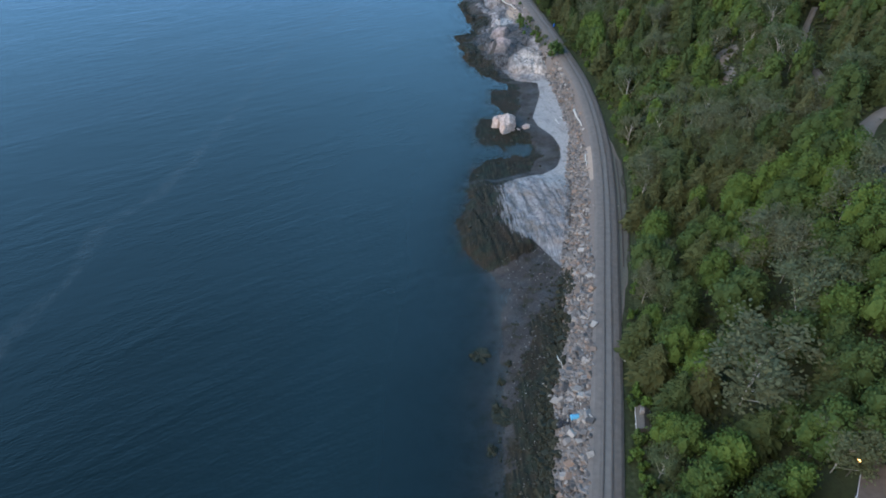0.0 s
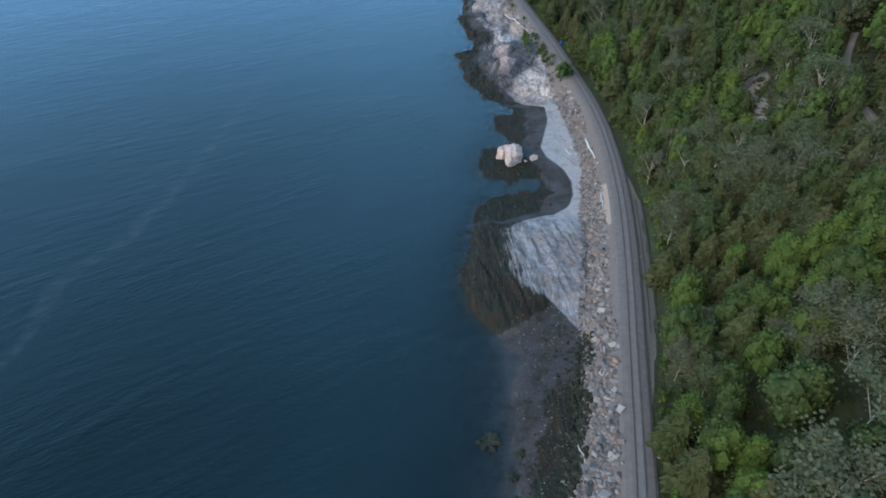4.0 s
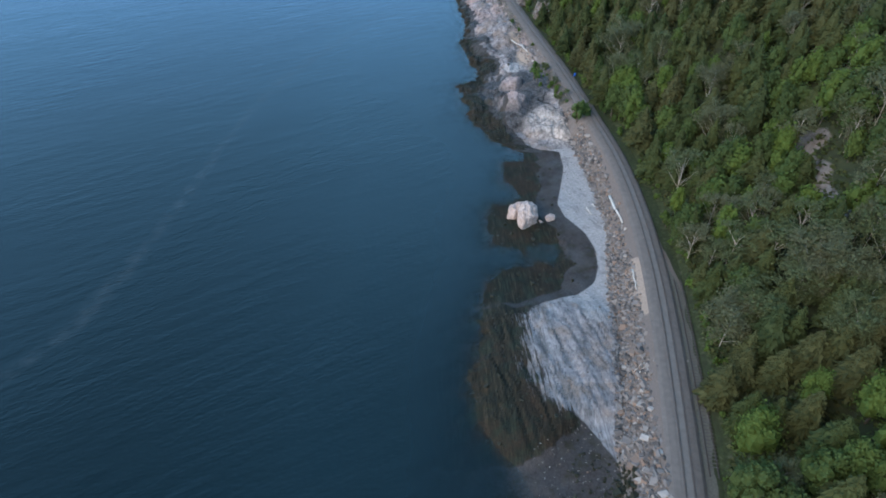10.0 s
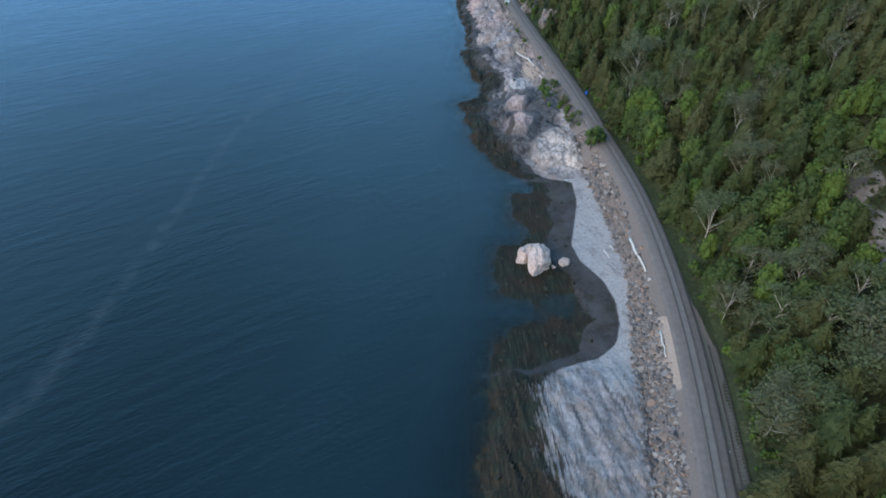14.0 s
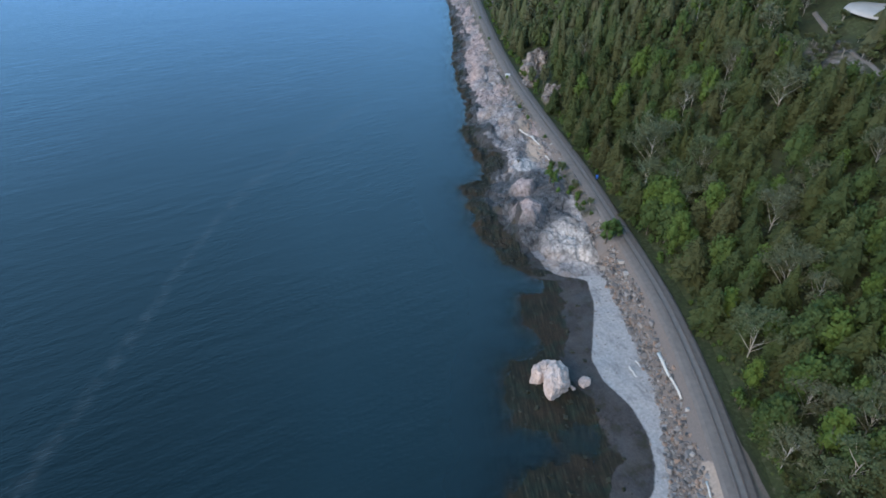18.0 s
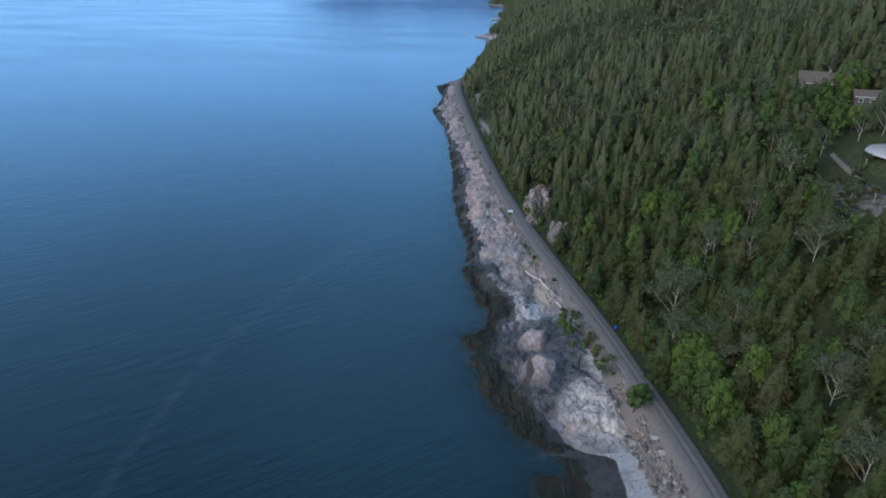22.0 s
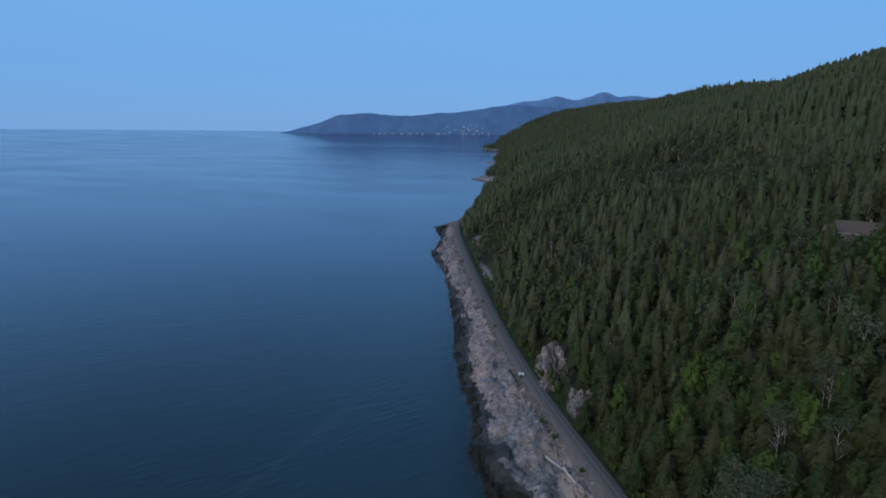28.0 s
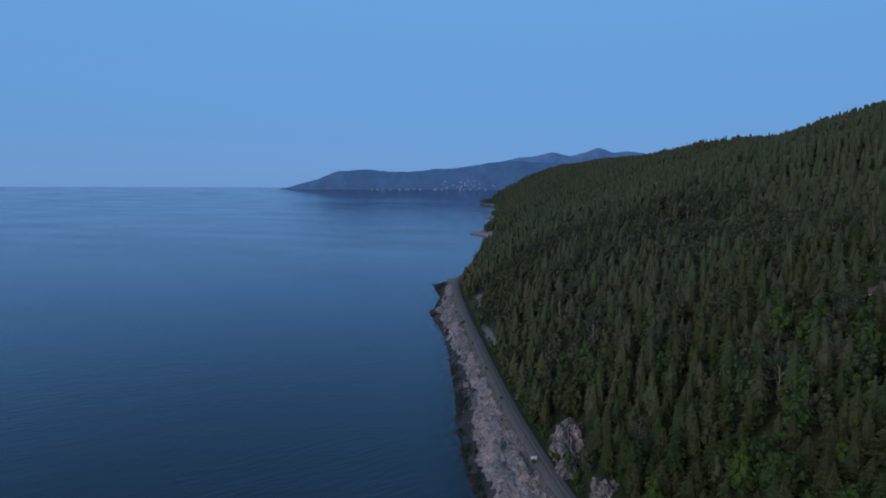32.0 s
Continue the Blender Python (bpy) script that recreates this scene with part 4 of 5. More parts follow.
def spruce(rng, tiers, arms, h=12.0, r=2.3, twigs=False):
    """(trunk, crown) of a full, slightly rounded spruce of height h."""
    trunk = tube([(0, 0, -1.5), (0.05, 0, h * 0.5), (0, 0.05, h * 0.97)], [0.19, 0.12, 0.02])
    roots, tips, wide = [], [], []
    lean = np.convolve(np.tile(rng.uniform(0.72, 1.2, 24), 2), np.ones(3) / 3, "same")[12:36]
    for k in range(tiers):
        q = (k + 0.3) / tiers
        z = h * (0.10 + 0.87 * q)
        reach = r * (1 - q ** 1.75) ** 0.8 * rng.uniform(0.85, 1.12) + 0.12
        n = max(4, int(arms * (1 - 0.5 * q)))
        a = np.linspace(0, 2 * np.pi, n, endpoint=False) + rng.uniform(0, 6.28) + rng.normal(scale=0.2, size=n)
        reach = reach * rng.uniform(0.6, 1.15, n) * lean[(a / 6.283 * 24).astype(int) % 24]
        root = np.stack([0.08 * np.cos(a), 0.08 * np.sin(a), np.full(n, z + 0.15 * h / tiers)], -1)
        tip = np.stack([reach * np.cos(a), reach * np.sin(a), z - reach * rng.uniform(0.15, 0.5, n)], -1)
        roots.append(root)
        tips.append(tip)
        wide.append((reach * rng.uniform(0.20, 0.32, n) + 0.08) * (12 / arms) ** 0.9)
        if twigs:  # side twigs that feather the end of each arm
            for f, turn in ((0.5, 0.7), (0.6, -0.7)):
                b = a + turn * rng.uniform(0.7, 1.3, n)
                start = root + (tip - root) * f
                long = reach * 0.38 * rng.uniform(0.7, 1.3, n)
                roots.append(start)
                tips.append(start + np.stack([long * np.cos(b), long * np.sin(b), -long * rng.uniform(-0.2, 0.5, n)], -1))
                wide.append(long * 0.3 + 0.05)
    roots, tips, wide = np.concatenate(roots), np.concatenate(tips), np.concatenate(wide)
    core = tube([(0, 0, h * 0.08), (0, 0, h * 0.2), (0, 0, h * 0.55), (0, 0, h * 0.95)], [0.6, r * 0.62, r * 0.50, 0.05], 7)
    return trunk, merged([sprays(roots, tips, wide, rng, lay=0.6), core])


def broadleaf(rng, lobes, clumps, size, h=11.0, r=2.9):
    """(trunk, crown) of an upright, egg-shaped leafy tree."""
    pieces = [tube([(0, 0, -1.5), (0.1, 0.1, h * 0.35), (0.0, 0.2, h * 0.7)], [0.2, 0.15, 0.06])]
    crown = []
    for k in range(lobes):
        q = (k + rng.uniform(0.1, 0.9)) / lobes
        a = k * 2.4 + rng.uniform(-0.5, 0.5)
        girth = np.sin(np.pi * (0.16 + 0.78 * q)) ** 0.7
        out = r * 0.52 * girth * np.sqrt(rng.uniform(0.3, 1))
        c = np.array([out * np.cos(a), out * np.sin(a), h * (0.26 + 0.62 * q)])
        rad = np.array([1, 1, 1.45]) * r * rng.uniform(0.40, 0.54) * (0.55 + 0.45 * girth)
        pieces.append(tube([(0, 0.1, h * 0.3), tuple(c * [0.6, 0.6, 0.9])], [0.09, 0.03], 3))
        n = rng.normal(size=(clumps, 3))
        n[:, 2] = n[:, 2] * 0.9 + 0.3
        n /= np.linalg.norm(n, axis=1, keepdims=True)
        crown.append(leaves(c + n * rad * rng.uniform(0.6, 1.15, (clumps, 1)), size * rng.uniform(0.6, 1.3, clumps), n, rng))
        crown.append(lump(c, rad * 0.62, rng, 3, 5))
    return merged(pieces), merged(crown)


def bare_birch(rng, limbs, twigs, h=11.5, r=2.8):
    """(trunk and limbs, twigs) of a pale vase-shaped tree with few leaves."""
    bend = rng.normal(scale=0.4, size=2)
    top = np.array([bend[0], bend[1], h * 0.88])
    clouds, pieces, roots, tips, puffs = [], [tube([(0, 0, -1.5), (bend[0] * 0.4, bend[1] * 0.4, h * 0.45), top], [0.11, 0.08, 0.02])], [], [], []
    for k in range(limbs):
        q, a = rng.uniform(0.16, 0.8), k * 2.4 + rng.uniform(-0.6, 0.6)
        start = np.array([bend[0] * q, bend[1] * q, h * q * 0.9])
        reach = r * rng.uniform(0.55, 1.0) * (1.15 - 0.6 * q)
        mid = start + [reach * 0.5 * np.cos(a), reach * 0.5 * np.sin(a), reach * 0.6]
        end = start + [reach * np.cos(a), reach * np.sin(a), reach * rng.uniform(1.0, 1.4)]
        pieces.append(tube([start, mid, end], [0.075, 0.05, 0.02], 3))
        f = rng.uniform(0.35, 1.0, (twigs, 1))
        s = np.where(f < 0.5, start + (mid - start) * f * 2, mid + (end - mid) * (f * 2 - 1))
        roots.append(s)
        tips.append(s + rng.normal(scale=0.5, size=(twigs, 3)) + [0.25 * np.cos(a), 0.25 * np.sin(a), 0.5])
        clouds.append(lump(end - [0, 0, 0.1 * r], np.array([1, 1, 0.8]) * r * rng.uniform(0.07, 0.12), rng, 3, 6))
        puffs.append(end + rng.normal(scale=0.17 * r, size=(twigs * 4, 3)) * [1, 1, 0.8])
    for _ in range(5):  # the top of the crown
        c = top + rng.normal(scale=0.28 * r, size=3) * [1, 1, 0.5]
        clouds.append(lump(c, np.array([1, 1, 0.7]) * r * 0.10, rng, 3, 6))
        puffs.append(c + rng.normal(scale=0.17 * r, size=(twigs * 3, 3)) * [1, 1, 0.7])
    roots, tips, puffs = np.concatenate(roots), np.concatenate(tips), np.concatenate(puffs)
    fluff = leaves(puffs, rng.uniform(0.5, 1.3, len(puffs)) * (0.19 if twigs > 30 else 0.15) * (40 / twigs) ** 0.5, np.tile([0, 0, 1.0], (len(puffs), 1)), rng)
    return merged(pieces), merged([sprays(roots, tips, np.full(len(tips), 0.06), rng), fluff] + clouds)


def rough_cone(rng, h=13.0, r=2.7):
    """A far spruce: ragged stacked skirts."""
    out = []
    for z0, z1, w in ((0.1, 0.55, 1.0), (0.32, 0.78, 0.8), (0.58, 1.0, 0.55)):
        a = np.linspace(0, 2 * np.pi, 6, endpoint=False) + rng.uniform(0, 1)
        w6 = r * w * rng.uniform(0.75, 1.15, 6)
        v = np.r_[np.stack([w6 * np.cos(a), w6 * np.sin(a), h * (z0 + rng.uniform(-0.05, 0.05, 6))], -1), [(0, 0, h * z1)]]
        out.append((v, np.array([(j, (j + 1) % 6, 6) for j in range(6)])))
    return merged(out)


def rough_crown(rng, h=11.5, r=2.5):
    """A far leafy tree: a tall uneven crown of two masses."""
    low = lump(np.array([rng.uniform(-0.4, 0.4), rng.uniform(-0.4, 0.4), h * 0.42]), np.array([r, r * 0.9, h * 0.3]), rng, 3, 5)
    top = lump(np.array([rng.uniform(-0.7, 0.7), rng.uniform(-0.7, 0.7), h * 0.68]), np.array([r * 0.75, r * 0.8, h * 0.28]), rng, 3, 5)
    return merged([low, top])


# places on the hill: a jittered grid, thinner with distance
def forest(y0, y1, u0, u1, cell, seed):
    rng = np.random.default_rng(seed)
    ys, us = np.arange(y0, y1, cell), np.arange(u0, u1, cell)
    yy, uu = [g.ravel() + rng.uniform(-0.48, 0.48, g.size) * cell for g in np.meshgrid(ys, us, indexing="ij")]
    xx = rail_x(yy) + uu
    z, d, u, _ = ground_z(xx, yy, False)
    near_rail = (yy < 830) & (d > 9)
    point = sum(np.exp(-(((xx - cx) / a) ** 2 + ((yy - cy) / b) ** 2) ** 2) for cx, cy, a, b in HEADLANDS)
    far_shore = (yy >= 830) & (d > 3.5 + 22 * np.clip(point, 0, 1) * (yy < 2000))
    keep = far_shore | near_rail & (u > 5.6 + 0.7 * fade(110, 125, yy) * (1 - fade(165, 180, yy)) - 1.2 * fade(225, 260, yy) - 1.2 * (1 - fade(95, 120, yy)) + 1.8 * fbm(xx / 6, yy / 6, 3, 2))
    for cx, cy, a, b in CLEAR:
        keep &= ((xx - cx) / a) ** 2 + ((yy - cy) / b) ** 2 > 1
    keep &= road_distance(xx, yy) > 2.2
    for cx, cy, w in SPRUCES + LEAFY + ASPENS:
        keep &= np.hypot(xx - cx, yy - cy) > 0.42 * w + 0.8
    xx, yy, z, u = xx[keep], yy[keep], z[keep], u[keep]
    mixf = fbm(xx / 28, yy / 34, 101, 3) + rng.uniform(-0.2, 0.2, len(xx))
    bare = fbm(xx / 20, yy / 24, 131, 3) + rng.uniform(-0.16, 0.16, len(xx))
    for cx, cy, r in BIRCHES:
        bare = bare + 0.11 * np.exp(-(((xx - cx) ** 2 + (yy - cy) ** 2) / r**2))
    conifer = mixf > 0.66 - 0.19 * fade(90, 130, yy) + 0.03 * fade(300, 600, yy)
    kind = np.where(conifer, 0, 1)
    kind = np.where((bare > 0.70) & ~((kind == 0) & (bare < 0.75)), 2, kind)
    return np.stack([xx, yy, z], -1), kind, u, rng


# clearings: centre and half-widths
CLEAR = [(140, 300, 16, 13), (125, 297, 11, 18), (112, 283, 10, 23), (157, 574, 8, 22), (65, 49, 7.5, 8), (60, 46, 6, 8), (145, 367, 10.5, 7.5), (147, 333, 10, 7),
         (41.5, 380, 7, 15), (43.5, 348, 6, 12), (29, 525, 4, 50), (90.5, 192, 4, 5), (86.7, 182, 3.5, 7), (85.3, 170, 3.5, 6), (41.7, 74, 2.5, 4), (28, 622, 7, 24), (102, 122, 7, 6), (138.5, 356.5, 7, 6), (135, 345, 2.5, 9), (141.5, 324, 8.5, 7.5), (156, 418, 5.5, 10)]


# single trees that stand out: place and crown width
SPRUCES = [(45, 83, 9), (62, 133, 7), (55, 126, 6.8), (58, 124, 5.5), (62, 116, 8), (59, 107, 8), (52, 114, 6.4), (71, 235, 9), (79, 249, 7.8), (53, 288, 9), (86, 221, 9.5), (75, 264, 6.7), (68, 190, 9), (76, 187, 8.7), (76, 243, 8), (56, 299, 7), (69, 311, 6)]
LEAFY = [(60, 90, 12), (53, 94, 7), (58, 64, 6), (49, 60, 9), (64, 126, 5.6), (68, 114, 6.4), (54, 98, 7), (65, 221, 6), (75, 281, 7.5), (88, 243, 9), (88, 235, 6.9), (92, 233, 4.5), (62, 191, 5), (56, 267, 7.5), (82, 270, 5), (53, 331, 7.4)]
ASPENS = [(56, 72, 13), (67, 84, 11), (74, 87, 6), (49, 105, 6), (52, 100, 6.5), (63, 103, 5), (58, 145, 9), (55, 113, 5), (75, 211, 8.8), (77, 203, 7), (79, 229, 9.6), (64, 275, 13), (87, 233, 7), (42, 63, 5)]


# groves of bare birches: centre and radius
BIRCHES = [(66, 158, 11), (84, 212, 14), (75, 88, 7), (121, 314, 6)]


def plant():
    rng = np.random.default_rng(4)
    near = {0: [spruce(rng, 18, 14, h, w, True) for h, w in ((13, 3.7), (14.5, 3.9), (11.5, 3.4), (13, 3.1), (9, 2.9))],
            1: [broadleaf(rng, 12, 76, 0.31, h, w) for h, w in ((12, 3.9), (11, 4.1), (13.5, 4.0), (8.5, 3.2), (12, 4.4))],
            2: [bare_birch(rng, 14, 20, h, w) for h, w in ((12, 4.4), (11, 4.1), (13.5, 4.7), (11.5, 3.9))]}
    mid = {0: [spruce(rng, 14, 13, 14, 3.3), spruce(rng, 12, 13, 12, 3.0), spruce(rng, 14, 13, 15.5, 3.3)],
           1: [broadleaf(rng, 8, 30, 0.42, 12.5, 3.8), broadleaf(rng, 8, 30, 0.42, 11, 3.9), broadleaf(rng, 7, 28, 0.40, 9, 3.3)],
           2: [bare_birch(rng, 8, 7, 12, 4.0), bare_birch(rng, 8, 7, 11, 3.9)]}
    NAMES = {0: ("spruce_tree", "olive-green spruce tree on the slope above the track", "crown", SPRUCE, BARK),
             1: ("broadleaf_tree", "bright green leafy tree on the slope above the track", "crown", LEAF, BARK),
             2: ("bare_birch_tree", "grey birch tree with pale limbs and few leaves", "crown", TWIG, BIRCH)}
    fine = {0: [spruce(rng, 24, 18, h, w, True) for h, w in ((13, 3.9), (11.5, 3.6), (14, 3.6))],
            1: [broadleaf(rng, 14, 150, 0.22, h, w) for h, w in ((12, 4.2), (11, 4.5), (13.5, 4.3))],
            2: [bare_birch(rng, 18, 40, h, w) for h, w in ((12.5, 4.8), (11.5, 4.4))]}
    for k in fine:
        near[k] = near[k] + fine[k]
    shared = {k: [] for k in near}
    for k, some in near.items():
        name, _, crown, leafy, bark = NAMES[k]
        for trunk_vf, crown_vf in some:
            a, b = mesh_of("trunk", *trunk_vf), mesh_of(crown, *crown_vf)
            a.materials.append(bark)
            b.materials.append(leafy)
            shared[k].append((a, b))
    p, kind, u, r = forest(46, 420, 5, 150, 4.7, 11)
    rank = np.hypot(np.maximum(0, u - 4) * 1.6, np.maximum(0, p[:, 1] - 200) * 0.55)
    single = np.zeros(len(p), bool)
    for k, most in ((0, 260), (1, 170), (2, 80)):
        mine = np.flatnonzero(kind == k)
        single[mine[np.argsort(rank[mine])[:most]]] = True
    chosen = [(q, k, 0.0) for q, k in zip(p[single], kind[single])]
    for k, some in ((0, SPRUCES), (1, LEAFY), (2, ASPENS)):
        spots = np.array(some, float)
        z = ground_z(spots[:, 0], spots[:, 1], False)[0]
        chosen += [((x, y, h), k, w) for (x, y, w), h in zip(spots, z)]
    for (x, y, z), k, w in chosen:
        name, label, crown, _, _ = NAMES[k]
        tree = thing(name, label, "tree", "trees on the hillside", (x, y, z), r.uniform(0, 360))
        s = w / 8.2 if w else r.uniform(0.72, 1.18)
        tree.scale = (s * r.uniform(0.92, 1.08), s * r.uniform(0.92, 1.08), 0.35 + 0.65 * s)
        count = len(fine[k])
        models = shared[k][len(shared[k]) - count:] if y < 150 and x - rail_x(y) < 60 or w > 8.5 else shared[k][:len(shared[k]) - count]
        a, b = models[r.integers(len(models))]
        part("trunk", a, None, tree)
        part(crown, b, None, tree)
    woods = {k: [] for k in range(6)}  # 3 to 5: woods farther off, with haze painted into the leaves
    trunks = {0: [], 1: [], 2: []}
    tints = {k: [] for k in range(6)}

    def fill(p, kind, r, models, stems=True, size=1.0):
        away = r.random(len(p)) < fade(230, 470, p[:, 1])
        for k, far in [(k, far) for k in (0, 1, 2) for far in (0, 1)]:
            mine = np.flatnonzero((kind == k) & (away == far))
            which = r.integers(len(models[k]), size=len(mine))
            for w, model in enumerate(models[k]):
                q = mine[which == w]
                if not len(q):
                    continue
                s, turn = r.uniform(0.72, 1.22, len(q)) * size, r.uniform(0, 6.28, len(q))
                tall = s * r.uniform(0.9, 1.15, len(q))
                stem, crown = model if stems else (None, model)
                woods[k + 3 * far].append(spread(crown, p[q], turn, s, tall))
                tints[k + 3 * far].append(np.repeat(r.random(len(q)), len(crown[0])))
                if stems and k != 0:
                    trunks[k].append(spread(stem, p[q], turn, s, tall))

    fill(p[~single], kind[~single], r, mid)
    cones = [rough_cone(rng), rough_cone(rng), rough_cone(rng)]
    crowns = [rough_crown(rng) for _ in range(3)]
    simple = {0: cones, 1: crowns, 2: crowns[:1]}
    for y0, y1, u0, u1, cell, size, seed in ((-76, 46, 5, 150, 5.6, 1.15, 19), (-76, 420, 150, 460, 6.6, 1.1, 13)):
        p, kind, u, r = forest(y0, y1, u0, u1, cell, seed)
        fill(p, kind, r, simple, False, size)
    p, kind, u, r = forest(420, 660, 5, 190, 5.4, 12)
    fill(p, kind, r, {0: [spruce(rng, 9, 9, 14, 3.6), spruce(rng, 9, 9, 12, 3.4)], 1: [broadleaf(rng, 6, 18, 0.62, 11, 3.5), broadleaf(rng, 6, 18, 0.62, 9.5, 3.4)], 2: [bare_birch(rng, 6, 7, 12, 3.6)]})
    for y0, y1, u0, u1, cell, size, seed in ((420, 660, 190, 480, 6.2, 1.1, 14), (660, 1150, -16, 480, 6.0, 1.05, 15), (1150, 1900, -40, 470, 8.4, 1.2, 16), (1900, 3080, -60, 470, 12.5, 1.4, 17)):
        p, kind, u, r = forest(y0, y1, u0, u1, cell, seed)
        fill(p, kind, r, simple, False, size)
    for k, name, label in ((0, "spruce_woods", "dense olive-green spruce woods on the hill"), (1, "broadleaf_woods", "green leafy woods among the spruces"), (2, "bare_birch_woods", "grey half-bare birches among the woods")):
        v, f = merged(woods[k])
        me = mesh_of(name, v, f)
        mark(me, "tint", np.concatenate(tints[k]))
        wood = tagged(part(name, me, NAMES[k][3]), label, "woods", kind="stuff")
        if trunks[k]:
            v, f = merged(trunks[k])
            tagged(part("trunks", mesh_of("trunks", v, f), NAMES[k][4], wood, "many slender trunks and limbs"), kind="stuff")
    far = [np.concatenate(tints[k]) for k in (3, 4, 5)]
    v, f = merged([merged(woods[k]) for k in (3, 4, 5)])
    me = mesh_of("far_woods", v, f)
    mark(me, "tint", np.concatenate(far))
    tagged(part("far_woods", me, HAZY), "mixed woods on the far hillside, haze painted into the leaves", "woods", kind="stuff")


def undergrowth():
    """Low leafy scrub on the floor of the woods nearest the line."""
    rng = np.random.default_rng(63)
    n = 6500
    y, u = rng.uniform(48, 300, n), 7.5 + 70 * rng.random(n) ** 1.2
    x = rail_x(y) + u
    ok = road_distance(x, y) > 0.8
    for cx, cy, a, b in CLEAR[:8]:
        ok &= ((x - cx) / a) ** 2 + ((y - cy) / b) ** 2 > 1
    x, y = x[ok], y[ok]
    out = []
    z = ground_z(x, y, False)[0]
    for _ in range(6):
        c = np.stack([x + rng.normal(scale=0.5, size=len(x)), y + rng.normal(scale=0.5, size=len(x)), z + rng.uniform(0.2, 1.3, len(x))], -1)
        out.append(leaves(c, rng.uniform(0.25, 0.6, len(x)), np.tile([0, 0, 1.0], (len(x), 1)) + rng.normal(scale=0.3, size=(len(x), 3)), rng))
    v, f = merged(out)
    me = mesh_of("undergrowth", v, f)
    mark(me, "tint", np.repeat(rng.random(len(v) // 4), 4))
    tagged(part("undergrowth", me, SPRUCE), "low leafy scrub under the trees", "undergrowth", kind="stuff")



plant()
undergrowth()


# ---- stones ----
def block(rng, flat=0.7):
    """A quarried block: a cut-cornered box with uneven corners."""
    bm = boxes(bmesh.new(), (1.0, rng.uniform(0.55, 0.95), rng.uniform(0.45, flat)), bevel=0.06)
    v = np.array([q.co for q in bm.verts])
    bmesh.ops.triangulate(bm, faces=bm.faces[:])
    f = np.array([[q.index for q in face.verts] for face in bm.faces])
    bm.free()
    corner = np.sign(v)
    skew = rng.normal(scale=0.07, size=(2, 2, 2, 3))
    return v + skew[tuple(((corner > 0).astype(int)).T)] + rng.normal(scale=0.02, size=v.shape), f


def tumbled(n, rng, models, places, sizes):
    """n stones of random models and turns, joined."""
    out = []
    which = rng.integers(len(models), size=n)
    for k, (v, f) in enumerate(models):
        q = np.flatnonzero(which == k)
        for i in q:
            m = np.array(Euler(rng.uniform(-0.5, 0.5, 2).tolist() + [rng.uniform(0, 6.28)]).to_matrix())
            out.append((v @ m.T * sizes[i] + places[i], f))
    return merged(out)


def wet_stone():
    k = Kit("wet_weedy_stone", rough=0.6, spec=0.2)
    k.color(k.mix(0.5, k.ramp(k.geo.outputs["Random Per Island"], (0.0, (0.012, 0.017, 0.010)), (0.6, (0.024, 0.030, 0.018)), (1.0, (0.055, 0.060, 0.044))), k.ramp(k.noise(3, 5), (0.3, (0.012, 0.012, 0.008)), (0.7, (0.05, 0.043, 0.028)))))
    k.bump(k.noise(5, 6), 0.4, 0.08)
    return k.m


WETSTONE = wet_stone()


